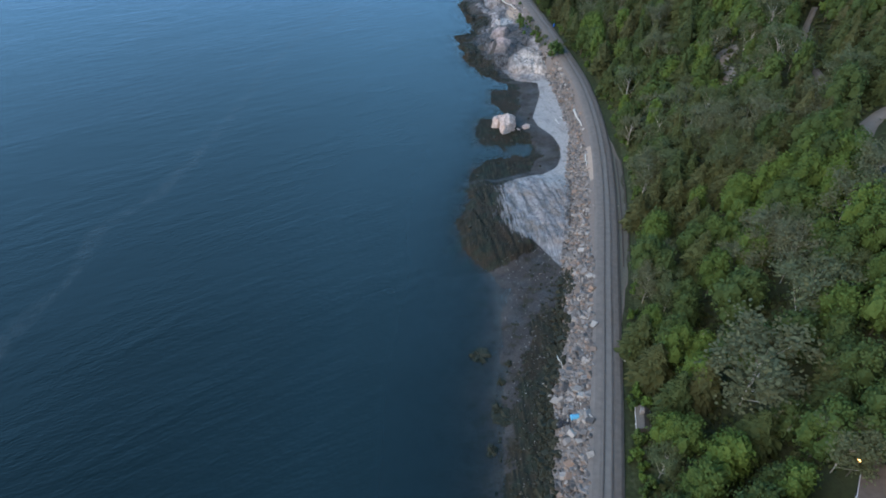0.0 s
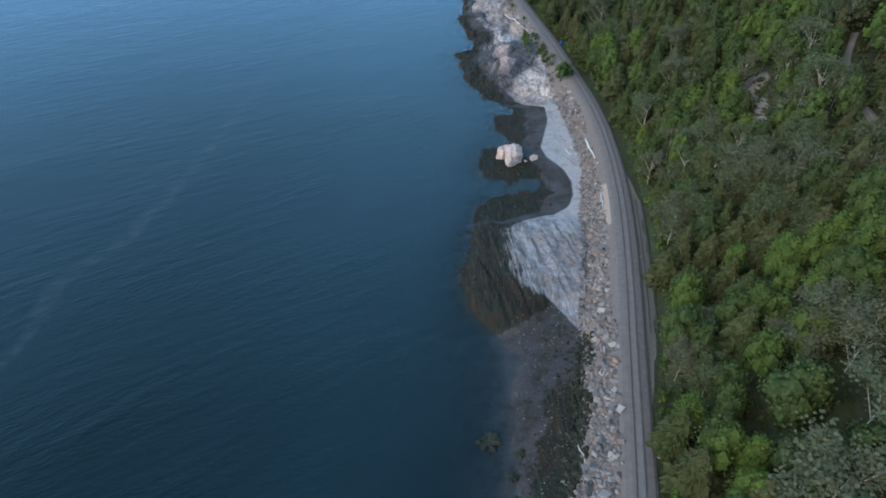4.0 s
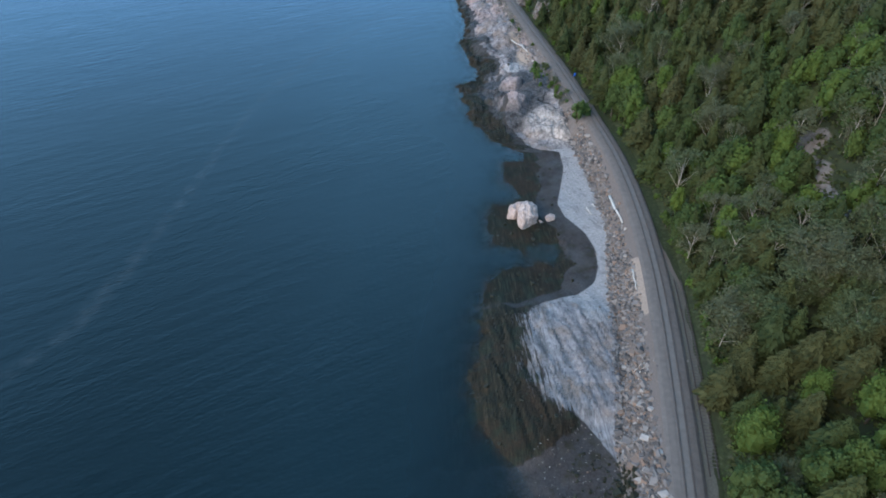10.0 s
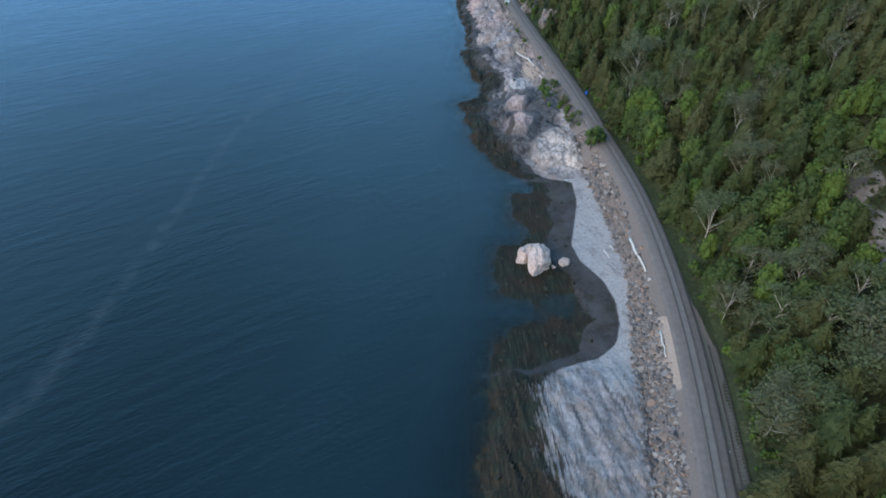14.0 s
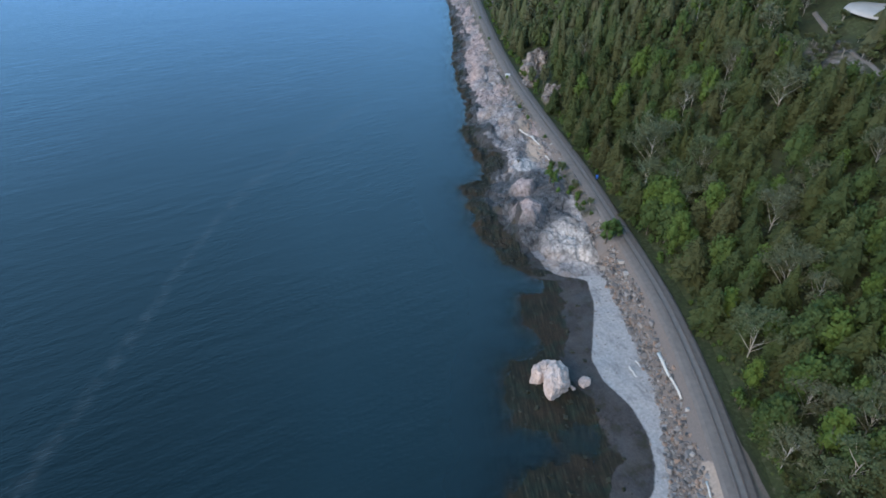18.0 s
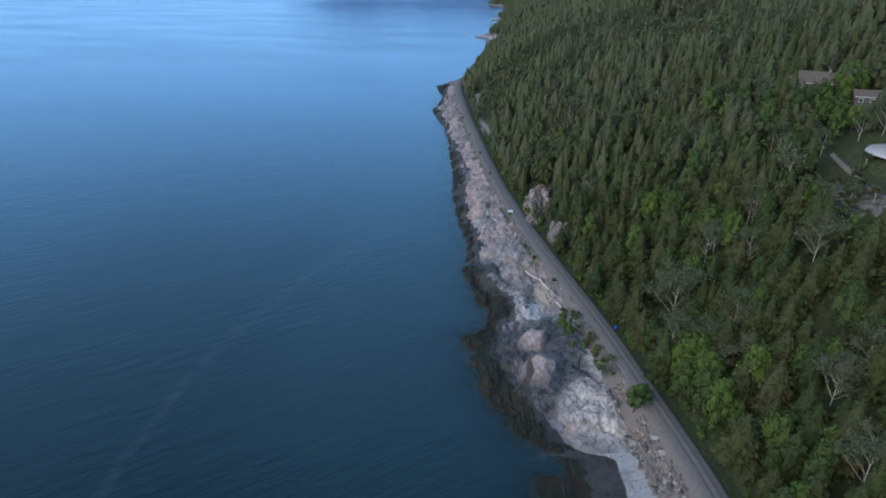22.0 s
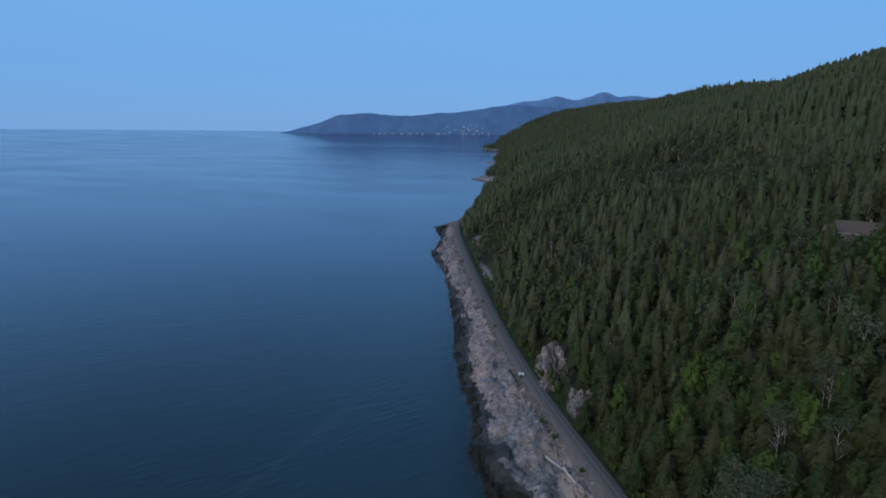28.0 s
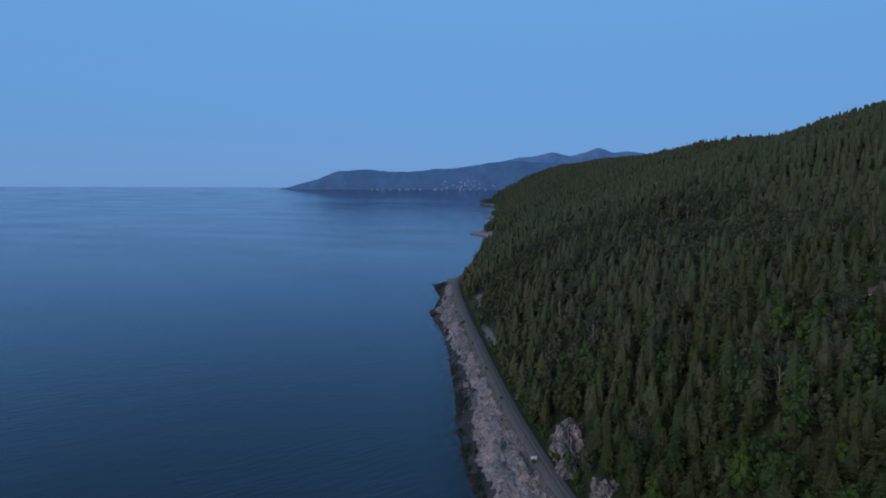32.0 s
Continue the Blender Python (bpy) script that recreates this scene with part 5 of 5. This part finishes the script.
def build_stones():
    rng = np.random.default_rng(21)
    models = [block(rng) for _ in range(8)]
    bank = thing("stone_bank", "bank of grey and rusty quarried boulders below the track", "riprap", kind="structure")
    shared = []
    for v, f in models:
        me = mesh_of("stone", v, f)
        me.materials.append(STONE)
        wet = mesh_of("stone", v, f)
        wet.materials.append(WETSTONE)
        shared.append((me, wet))
    ys = np.concatenate([np.arange(-40, 46, 1.1), np.arange(46, 128, 0.52), np.arange(128, 256, 0.42)])
    places, sizes = [], []
    for y in ys:
        a, b = float(line(TOE, y, 3.0)) - 0.8, float(rail_x(y)) - 3.0
        coarse = 1 - float(fade(118, 140, y))
        edge = b - 0.5 - (1 - coarse) * (1.2 - 0.6 * float(fade(205, 228, y)) + 1.2 * float(fade(0.35, 0.65, vnoise(0.3, y / 13, 7))) * (1 - 0.85 * float(fade(205, 228, y))))
        n = max(1, int((edge - a) / (0.5 + 0.10 * coarse)) + 1)
        for x in np.linspace(a, max(edge, a + 1), n):
            s = (0.54 + 0.11 * coarse) * rng.lognormal(0, 0.42)
            places.append((x + rng.normal(scale=0.3), y + rng.normal(scale=0.3)))
            sizes.append(min(s, 1.6))
    p, s = np.array(places), np.array(sizes)
    z = ground_z(p[:, 0], p[:, 1], False)[0]
    p3 = np.c_[p, z + s * 0.12]
    near = np.flatnonzero((p[:, 1] > 62) & (p[:, 1] < 128) & (s > 0.7))
    near = near[np.argsort(-s[near])[:290]]
    low = (p[:, 0] < line(TOE, p[:, 1], 3.0) + 3.0 * vnoise(p[:, 0], p[:, 1] / 4, 5) + 0.6) & (p[:, 1] < 122)
    for i in near:
        part("stone", shared[rng.integers(len(shared))][int(low[i])], None, bank,
             m=pose(*p3[i], rng.uniform(-25, 25), rng.uniform(-25, 25), rng.uniform(0, 360)) @ Matrix.Scale(s[i], 4))
    rest = np.setdiff1d(np.arange(len(p)), near)
    for name, which, mat, label in (("stones", rest[~low[rest]], STONE, "smaller tumbled stones"), ("weedy_stones", rest[low[rest]], WETSTONE, "dark weedy stones at the foot")):
        v, f = tumbled(len(which), rng, models, p3[which], s[which])
        tagged(part(name, mesh_of(name, v, f), mat, bank, label), kind="stuff")
    # loose pale stones on beach and rock, dark wet ones on the tidal flat
    for name, label, mat, box_, n, lo, hi, test in (
            ("beach_stones", "loose pale stones on the beach and rock", STONE, (24, 52, 128, 250), 520, 0.15, 0.45, lambda x, y: x > line(PALE, y, 1)),
            ("rubble", "pale rubble beside the track above the rocks", STONE, (18, 46, 250, 420), 1100, 0.25, 0.8, lambda x, y: (x > line(TOE, y, 3) - 4) & (x < rail_x(y) - 3.3) & ((y < 256) | (y > 292))),
            ("wet_stones", "dark weedy stones on the tidal flat", WETSTONE, (14, 36, 56, 126), 1300, 0.15, 0.6, lambda x, y: (x < line(TOE, y, 3) + 1.2) & (x > line(TOE, y, 3) - 11 * rng.random(x.shape) ** 1.4 - 0.5)),
            ("flat_stones", "small pale stones scattered over the mud", STONE, (15, 36, 60, 136), 420, 0.1, 0.3, lambda x, y: (x < line(PALE, y, 1) + 1) & (x > 19) & (y < 126 + slant(x))),
            ("weed_stones", "brown weedy stones at the water's edge", WETSTONE, (2, 36, 126, 420), 260, 0.3, 0.9, lambda x, y: (x < line(PALE, y, 1) - 1) & (shore_distance(x, y) > -2.0))):
        x, y = rng.uniform(box_[0], box_[1], n * 12), rng.uniform(box_[2], box_[3], n * 12)
        ok = np.flatnonzero(test(x, y))[:n]
        x, y = x[ok], y[ok]
        size = lo + (hi - lo) * rng.random(len(x)) ** 2.2
        z = ground_z(x, y)[0]
        v, f = tumbled(len(x), rng, models[4:], np.c_[x, y, z + size * 0.1], size)
        tagged(part(name, mesh_of(name, v, f), mat), label, "stones", kind="stuff")


build_stones()


def boulder(name, label, at, radii, turn, seed, mat, rings=22, sides=34, parent=None, rough=0.16, flat=True, cuts=9):
    """A weathered boulder: broad faces cut at random, worn corners, a pitted skin."""
    rng = np.random.default_rng(seed)
    th = np.linspace(0, np.pi, rings + 1)[1:-1]
    a = np.linspace(0, 2 * np.pi, sides, endpoint=False)
    d = np.array([(0, 0, 1.0)] + [(np.sin(t) * np.cos(b), np.sin(t) * np.sin(b), np.cos(t)) for t in th for b in a] + [(0, 0, -1.0)])
    _, f = lump(np.zeros(3), np.ones(3), rng, rings, sides)
    grow = np.full(len(d), 1.12)
    for _ in range(cuts):
        n = rng.normal(size=3)
        n /= np.linalg.norm(n)
        at_ = rng.uniform(0.72, 0.95)
        grow = np.where(d @ n * grow > at_, at_ / np.maximum(d @ n, 0.1), grow)
    grow = grow + np.array([rough * (noise.fractal(Vector(q) * 2.2 + Vector((seed, 0, 0)), 0.7, 2.0, 6)) for q in d])
    me = mesh_of(name, d * grow[:, None] * radii, f, not flat)
    ob = part(name, me, mat, parent, m=pose(*at, 0, 0, turn))
    return ob if parent else tagged(ob, label, "boulder")


boulder("boulder", "large pale pink granite boulder split by a crack", (25.1, 199.2, 1.5), (3.2, 4.5, 3.3), -8, 3, PALE_ROCK)
boulder("boulder", "pale granite slab split off a large boulder", (22.6, 202.2, 1.2), (2.1, 3.1, 2.9), -42, 8, PALE_ROCK)
boulder("boulder", "small pink boulder on wet sand", (31.9, 199.8, 0.6), (1.5, 1.25, 1.1), 60, 5, PALE_ROCK)
boulder("boulder", "small grey stone between the boulders", (29.0, 198.3, 0.3), (0.55, 0.8, 0.6), 20, 6, PALE_ROCK)
boulder("boulder", "pale angular boulder at the foot of the stone bank", (26.7, 87.0, 1.0), (1.25, 0.9, 0.8), -30, 12, STONE)
for x, y, r, s in ((13.2, 96.3, 2.6, 31), (18.0, 80.3, 2.9, 32), (16.2, 82.2, 1.5, 33), (14.8, 72.9, 1.4, 34), (11.6, 95.9, 1.0, 35), (22.0, 105.5, 1.4, 36), (19.4, 94.0, 1.2, 37), (27.4, 109.6, 1.0, 38), (17.5, 89, 1.2, 39)):
    reef = boulder("reef_rock", "", (x, y, -0.15), (r * 0.85, r * 0.75, 0.62), s * 40, s, WETSTONE, 14, 26, rough=0.6)
    tagged(reef, "weedy brown rock awash in the shallows", "rock", "rocks awash")


# ---- rock outcrops above the track ----
def outcrop(at, radii, turn, seed):
    ob = boulder("rock_outcrop", "", at, radii, turn, seed, CLIFF, 30, 48, rough=0.34, cuts=5)
    tagged(ob, "pale broken rock face among the trees above the track", "rock outcrop", "rock faces")


def cliff_rock():
    k = Kit("pale_broken_rock", rough=0.9)
    joints = k.ramp(k.cracks(0.6, (1, 1, 0.6)), (0.0, 0.15), (0.12, 1.0))
    tone = k.ramp(k.noise(0.5, 7, 0.65), (0.32, (0.075, 0.062, 0.053)), (0.5, (0.22, 0.186, 0.165)), (0.68, (0.38, 0.33, 0.30)))
    k.color(k.mix(0.4, tone, k.mix(1.0, tone, joints, "MULTIPLY")))
    k.bump(k.mix(0.5, k.noise(1.5, 7), joints), 0.8, 0.5)
    return k.m


CLIFF = cliff_rock()
outcrop((44.0, 384, 7.6), (6.4, 12.5, 7.4), -20, 51)
outcrop((46.6, 349, 7.0), (4.4, 10.0, 6.4), -8, 52)
outcrop((39.5, 368, 7.0), (3.4, 6.0, 3.4), -20, 53)


# ---- driftwood and litter ----
def log(at, to, r, label, seed):
    rng = np.random.default_rng(seed)
    a, b = np.array(at, float), np.array(to, float)
    t = np.linspace(0, 1, 7)[:, None]
    d = (b - a) / np.linalg.norm(b - a)
    side, upv = np.cross(d, (0, 0, 1)), np.array((0, 0, 1.0))
    path = a + (b - a) * t + rng.normal(scale=0.1, size=(7, 3)) * [1, 1, 0.3]
    ang = np.linspace(0, 2 * np.pi, 7, endpoint=False)
    v = np.concatenate([p + (np.cos(ang)[:, None] * side + np.sin(ang)[:, None] * upv) * r * (1 - 0.5 * q) for p, q in zip(path, t[:, 0])] + [path[:1], path[-1:]])
    f = [(k * 7 + j, k * 7 + (j + 1) % 7, (k + 1) * 7 + (j + 1) % 7) for k in range(6) for j in range(7)]
    f += [(k * 7 + j, (k + 1) * 7 + (j + 1) % 7, (k + 1) * 7 + j) for k in range(6) for j in range(7)]
    f += [((j + 1) % 7, j, 49) for j in range(7)] + [(42 + j, 42 + (j + 1) % 7, 50) for j in range(7)]
    tagged(part("driftwood_log", mesh_of("driftwood_log", v, f, True), DRIFT), label, "driftwood", "logs washed ashore")


def zat(x, y):
    return float(ground_z(np.array([x]), np.array([y]))[0][0])


for (ax, ay), (bx, by), r, label in (
        ((48.7, 204.5), (49.1, 190.5), 0.42, "long bleached log lying along the stone bank"), ((47.3, 171.5), (46.6, 164.5), 0.22, "bleached pole lying along the stone bank"),
        ((42.6, 203.5), (43.4, 200.5), 0.18, "short pale log on the beach"), ((29.2, 320.8), (33.6, 313.6), 0.25, "bleached log on the rubble below the track"),
        ((33.4, 315.5), (35.0, 307.2), 0.35, "thick bleached log on the rubble below the track"), ((27.0, 82.6), (28.4, 80.8), 0.12, "pale pole among the boulders"),
        ((29.6, 94.6), (30.2, 88.8), 0.12, "thin pale pole among the boulders"), ((31.4, 79.6), (33.0, 74.8), 0.16, "pale plank among the boulders"),
        ((36.6, 300.5), (37.6, 297.0), 0.22, "pale log below the track"), ((44.4, 205.2), (45.0, 203.6), 0.2, "pale stump of driftwood on the beach"),
        ((41.9, 88.6), (43.4, 91.4), 0.22, "fallen grey trunk in the grass beside the track"), ((42.0, 141.6), (43.1, 142.2), 0.13, "short bleached branch among the stones"), ((41.6, 140.2), (42.2, 139.2), 0.12, "short bleached branch among the stones"),
        ((42.8, 140.6), (43.4, 141.4), 0.12, "short bleached branch among the stones"), ((41.2, 142.4), (42.0, 142.9), 0.14, "short bleached branch among the stones"), ((42.4, 143.4), (43.5, 143.2), 0.12, "short bleached branch among the stones")):
    log((ax, ay, zat(ax, ay) + r + 0.25), (bx, by, zat(bx, by) + r + 0.25), r, label, int(ax * 7))


def drum(label, at, r, h, color, lying):
    k = plain(label.split()[0] + "_plastic", color, 0.45)
    bm = bmesh.new()
    for z0, z1, q in ((0, h * 0.3, r), (h * 0.3, h * 0.34, r * 1.05), (h * 0.34, h * 0.66, r), (h * 0.66, h * 0.7, r * 1.05), (h * 0.7, h, r)):
        bmesh.ops.create_cone(bm, cap_ends=True, segments=16, radius1=q, radius2=q, depth=z1 - z0, matrix=Matrix.Translation((0, 0, (z0 + z1) / 2)))
    base = thing("barrel", label, "barrel", at=at)
    body = part("drum_body", bm, k, base, m=pose(0, 0, r if lying else 0, 0, 90 if lying else 0, 10))
    bm = bmesh.new()
    bmesh.ops.create_cone(bm, cap_ends=True, segments=16, radius1=r * 0.85, radius2=r * 0.85, depth=0.05, matrix=Matrix.Translation((0, 0, h + 0.02)))
    part("lid", bm, k, body)


drum("blue plastic barrel stranded among the boulders", (29.6, 76.4, zat(29.6, 76.4) + 0.35), 0.55, 1.7, (0.12, 0.36, 0.55), True)
drum("blue barrel standing beside the track", (50.4, 280.6, zat(50.4, 280.6)), 0.42, 1.1, (0.03, 0.10, 0.40), False)

# black torn sheet beside the barrel
rng0 = np.random.default_rng(5)
gx, gy = np.meshgrid(np.linspace(27.2, 29.4, 9), np.linspace(75.3, 77.3, 9))
gz = ground_z(gx, gy)[0] + 0.45 + rng0.uniform(0, 0.35, gx.shape)
i0 = np.arange(81).reshape(9, 9)
sheet = mesh_of("tarpaulin", np.stack([gx, gy, gz], -1).reshape(-1, 3), np.stack([i0[:-1, :-1], i0[:-1, 1:], i0[1:, 1:], i0[1:, :-1]], -1).reshape(-1, 4), False)
tarp = tagged(part("tarpaulin", sheet, plain("black_plastic", (0.012, 0.012, 0.015), 0.4)), "crumpled black plastic sheet among the boulders", "tarpaulin")
tarp.modifiers.new("thick", "SOLIDIFY").thickness = 0.03

# white equipment box by the track
cab = thing("equipment_box", "white metal equipment box beside the track", "box", at=(29.4, 374.4, zat(29.4, 374.4)))
part("cabinet", boxes(bmesh.new(), (2.0, 0.9, 0.95), (0, 0, 0.6), bevel=0.04), WHITE, cab)
part("lid", boxes(bmesh.new(), (2.1, 1.0, 0.08), (0, 0, 1.12), bevel=0.02), WHITE, cab)
for o in (-0.7, 0.7):
    part("foot", boxes(bmesh.new(), (0.2, 0.7, 0.3), (o, 0, 0.0)), DARKW, cab)


# ---- buildings ----
def gable_house(name, label, at, turn, length, width, wall, rise, roof_mat, wall_mat, windows=3, eave=0.5):
    h = thing(name, label, "building", at=at, turn=turn)
    part("wall", boxes(bmesh.new(), (length, width, wall + 1.5), (0, 0, wall / 2 - 0.75)), wall_mat, h)
    l, w = length / 2 - 0.002, width / 2
    for s in (-1, 1):
        bm = bmesh.new()
        vs = [bm.verts.new(c) for c in ((s * l, -w, wall), (s * l, w, wall), (s * l, 0, wall + rise), (s * (l - 0.15), -w, wall), (s * (l - 0.15), w, wall), (s * (l - 0.15), 0, wall + rise))]
        for q in ((0, 1, 2), (5, 4, 3), (0, 3, 4, 1), (1, 4, 5, 2), (2, 5, 3, 0)):
            bm.faces.new([vs[j] for j in q])
        part("gable", bm, wall_mat, h)
    slope = math.atan2(rise, w)
    run = w / math.cos(slope) + eave
    for s in (-1, 1):
        bm = boxes(bmesh.new(), (length + 2 * eave, run, 0.16))
        m = pose(0, s * run / 2 * math.cos(slope), wall + rise - run / 2 * math.sin(slope) + 0.09, -s * math.degrees(slope), 0, 0)
        slab = part("roof_slope", bm, roof_mat, h, m=m)
        part("fascia", boxes(bmesh.new(), (length + 2 * eave + 0.04, 0.06, 0.22), (0, s * run / 2, -0.02)), WHITE, slab, "white fascia board")
    for s in (-1, 1):
        for k in range(windows):
            x = (k + 0.5) / windows * length - length / 2
            win = part("window", boxes(bmesh.new(), (1.3, 0.1, 1.2), (0, 0, 0), bevel=0.02), WHITE, h, m=pose(x, s * (width / 2 + 0.02), wall * 0.55))
            part("pane", boxes(bmesh.new(), (1.1, 0.04, 1.0), (0, s * 0.05, 0)), GLASS, win)
    part("chimney", boxes(bmesh.new(), (0.7, 0.7, 1.4), (length * 0.2, 0.3, wall + rise + 0.3), bevel=0.03), STONE, h)
    return h


GLASS = plain("dark_window_glass", (0.02, 0.025, 0.03), 0.1, vary=0.1)
gable_house("house", "house with a low brown-grey roof among the trees", (65.4, 49.2, 24.6), 57, 11, 9, 3.2, 1.3, ROOF, DARKW)
gable_house("house", "long house with a dark roof and white trim in the woods", (144.5, 368.0, zat(144.5, 368) - 0.5), -32, 19, 12, 3.4, 3.4, ROOF, DARKW, 5)
gable_house("house", "low house with a brown roof and white eaves in the woods", (147.0, 334.0, zat(147, 334) - 0.8), -20, 17, 8, 2.8, 1.6, ROOF, DARKW, 5)
shed = gable_house("shed", "small dark-roofed shed with a white gable beside the track", (41.9, 74.2, zat(41.9, 74.2)), 80, 4.6, 2.2, 1.5, 0.7, DARKW, DARKW, 1, 0.2)


def lamp_post(at, h, label):
    base = thing("lamp_post", label, "lamp", at=at)
    bm = bmesh.new()
    bmesh.ops.create_cone(bm, cap_ends=True, segments=8, radius1=0.07, radius2=0.05, depth=h, matrix=Matrix.Translation((0, 0, h / 2)))
    part("pole", bm, DARKW, base)
    bm = bmesh.new()
    bmesh.ops.create_icosphere(bm, subdivisions=2, radius=0.22, matrix=Matrix.Translation((0, 0, h + 0.2)))
    part("globe", bm, GLOW, base, "glowing orange globe")


GLOW, _, _, gb = matter("lamp_glow", 0.5)
gb.inputs["Base Color"].default_value = (1.0, 0.6, 0.25, 1)
gb.inputs["Emission Color"].default_value, gb.inputs["Emission Strength"].default_value = (1.0, 0.50, 0.12, 1), 4.0
for x, y, top in ((160.1, 426.3, 80.3), (144.2, 359.0, 65.85), (85.6, 105.1, 40.2), (62.0, 54.6, 29.3)):
    lamp_post((x, y, zat(x, y) - 0.3), top - zat(x, y), "garden lamp with a warm orange light")


# ---- shrubs on the seaward side ----
def shrubs():
    rng = np.random.default_rng(77)
    models = []
    for h, w in ((3.0, 1.5), (2.4, 1.6), (4.2, 1.5), (5.2, 1.3)):
        t, c = broadleaf(rng, 5, 22, 0.34, h, w)
        a, b = mesh_of("stem", *t), mesh_of("crown", *c)
        a.materials.append(BARK)
        b.materials.append(SHRUB)
        models.append((a, b))
    spots = [(45.7, 245.3, 1.8, 2), (48.4, 247.6, 1.7, 1), (46.6, 248.6, 1.4, 0), (34.8, 279.5, 1.45, 3), (35.6, 276.0, 1.15, 3), (41.0, 275.0, 0.7, 1), (42.2, 270.0, 0.75, 1), (43.0, 265.0, 0.65, 1), (36.4, 272.5, 0.6, 0), (38.6, 281.0, 0.45, 1), (41.2, 266.0, 0.5, 0), (29.0, 372.3, 0.6, 0), (24.4, 430, 0.6, 1), (21.5, 470, 0.6, 0), (17.5, 520, 0.6, 1), (15, 570, 0.6, 0), (31.0, 338, 0.7, 1), (33.5, 330, 0.7, 0), (37.5, 311, 0.6, 1)]
    for y in np.cumsum(rng.exponential(1.7, 330)) + 50:
        u = rng.uniform(5.4, 9.0) - 1.2 * float(fade(225, 260, y)) + 1.2 * float(fade(110, 125, y)) * (1 - float(fade(165, 180, y))) - 1.6 * (1 - float(fade(95, 120, y)))
        spots.append((float(rail_x(y)) + u, y, rng.uniform(0.25, 0.9), rng.integers(3)))
    t, c = bare_birch(rng, 7, 5, 3.2, 1.5)
    dead = mesh_of("stem", *t), mesh_of("twig_crown", *c)
    dead[0].materials.append(BIRCH)
    dead[1].materials.append(TWIG)
    for j in range(68):
        x, y = 114 + rng.normal(scale=5), 284 + rng.normal(scale=9)
        if j >= 60:  # between the track and the rocks
            y = rng.uniform(252, 294)
            x = float(rail_x(y)) - rng.uniform(3.8, 8.5)
        b = thing("dead_shrub", "leafless grey scrub on bare ground", "shrub", "dead scrub on the slope", (x, y, zat(x, y)), rng.uniform(0, 360))
        s = rng.uniform(0.4, 1.1)
        b.scale = (s, s, s)
        part("stem", dead[0], None, b)
        part("twig_crown", dead[1], None, b)
    for _ in range(9):
        y = rng.uniform(254, 292)
        spots.append((float(rail_x(y)) - rng.uniform(3.6, 8.5), y, rng.uniform(0.3, 0.6), 1))
    for x, y, s, k in spots:
        b = thing("shrub", "low leafy green shrub beside the railway", "shrub", "shrubs along the line", (x, y, zat(x, y)), rng.uniform(0, 360))
        b.scale = (s, s, s)
        part("stem", models[k][0], None, b)
        part("crown", models[k][1], None, b)


shrubs()


# ---- village on the far shore ----
def village():
    rng = np.random.default_rng(8)
    v = np.array([(a, b, c) for c in (0, 0.6) for a, b in ((-.5, -.4), (.5, -.4), (.5, .4), (-.5, .4))] + [(-.5, 0, 1.0), (.5, 0, 1.0)])
    f = np.array([(0, 1, 5), (0, 5, 4), (1, 2, 6), (1, 6, 5), (2, 3, 7), (2, 7, 6), (3, 0, 4), (3, 4, 7), (4, 5, 9), (4, 9, 8), (6, 7, 8), (6, 8, 9), (5, 6, 9), (7, 4, 8)])
    x = np.r_[rng.uniform(-560, 360, 26), rng.uniform(20, 420, 30)]
    z = np.r_[np.full(26, 43.0) + rng.uniform(0, 4, 26), rng.uniform(47, 104, 30)]
    y = 4437 + np.maximum(0, z - 43) * 0.55 - 3
    s = rng.uniform(5, 11, 56)
    vv, ff = spread((v, f), np.stack([x, y, z], -1), rng.uniform(-0.4, 0.4, 56), s, s * 0.7)
    tagged(part("village", mesh_of("village", vv, ff), PLASTER), "small pale houses of a village on the far shore", "village", kind="stuff")


PLASTER = plain("far_plaster", (0.48, 0.50, 0.58), 0.8)
village()


# ---- a faint line of foam drifting on the sea ----
def foam_line():
    k = Kit("thin_foam", rough=0.7)
    k.color(k.ramp(k.noise(0.3, 4), (0.3, (0.35, 0.42, 0.45)), (0.7, (0.5, 0.56, 0.6))))
    k.l.new(k.math("MULTIPLY", k.ramp(k.noise(0.25, 6, 0.7), (0.4, 0.0), (0.75, 0.072)), k.attr("film")), k.b.inputs["Alpha"])
    p = np.array([(-97, 60), (-96, 94), (-91, 118), (-92, 138), (-84, 156), (-79, 180), (-76, 206), (-74, 250), (-64, 292), (-50, 330), (-30, 372)], float)
    t = np.linspace(0, len(p) - 1, 160)
    q = np.stack([np.interp(t, np.arange(len(p)), p[:, j]) for j in (0, 1)], -1)
    for _ in range(6):
        q[1:-1] = (q[:-2] + 2 * q[1:-1] + q[2:]) / 4
    w = 1.5 + 3.0 * vnoise(t * 1.5, 0 * t, 9)
    off = (fbm(t * 1.3, 0 * t, 13, 3) - 0.5) * 5
    cols = np.array([-1, -0.3, 0.3, 1])
    v = np.stack([q[:, :1] + off[:, None] + w[:, None] * cols, q[:, 1:] + 0 * cols, np.full((160, 4), 0.02)], -1)
    i = np.arange(640).reshape(160, 4)
    me = mesh_of("foam_line", v.reshape(-1, 3), np.stack([i[:-1, :-1], i[:-1, 1:], i[1:, 1:], i[1:, :-1]], -1).reshape(-1, 4))
    mark(me, "film", np.tile([0, 1, 1, 0], 160))
    tagged(part("foam_line", me, k.m), "thin pale line of foam drifting on the sea", "foam", kind="structure")


foam_line()
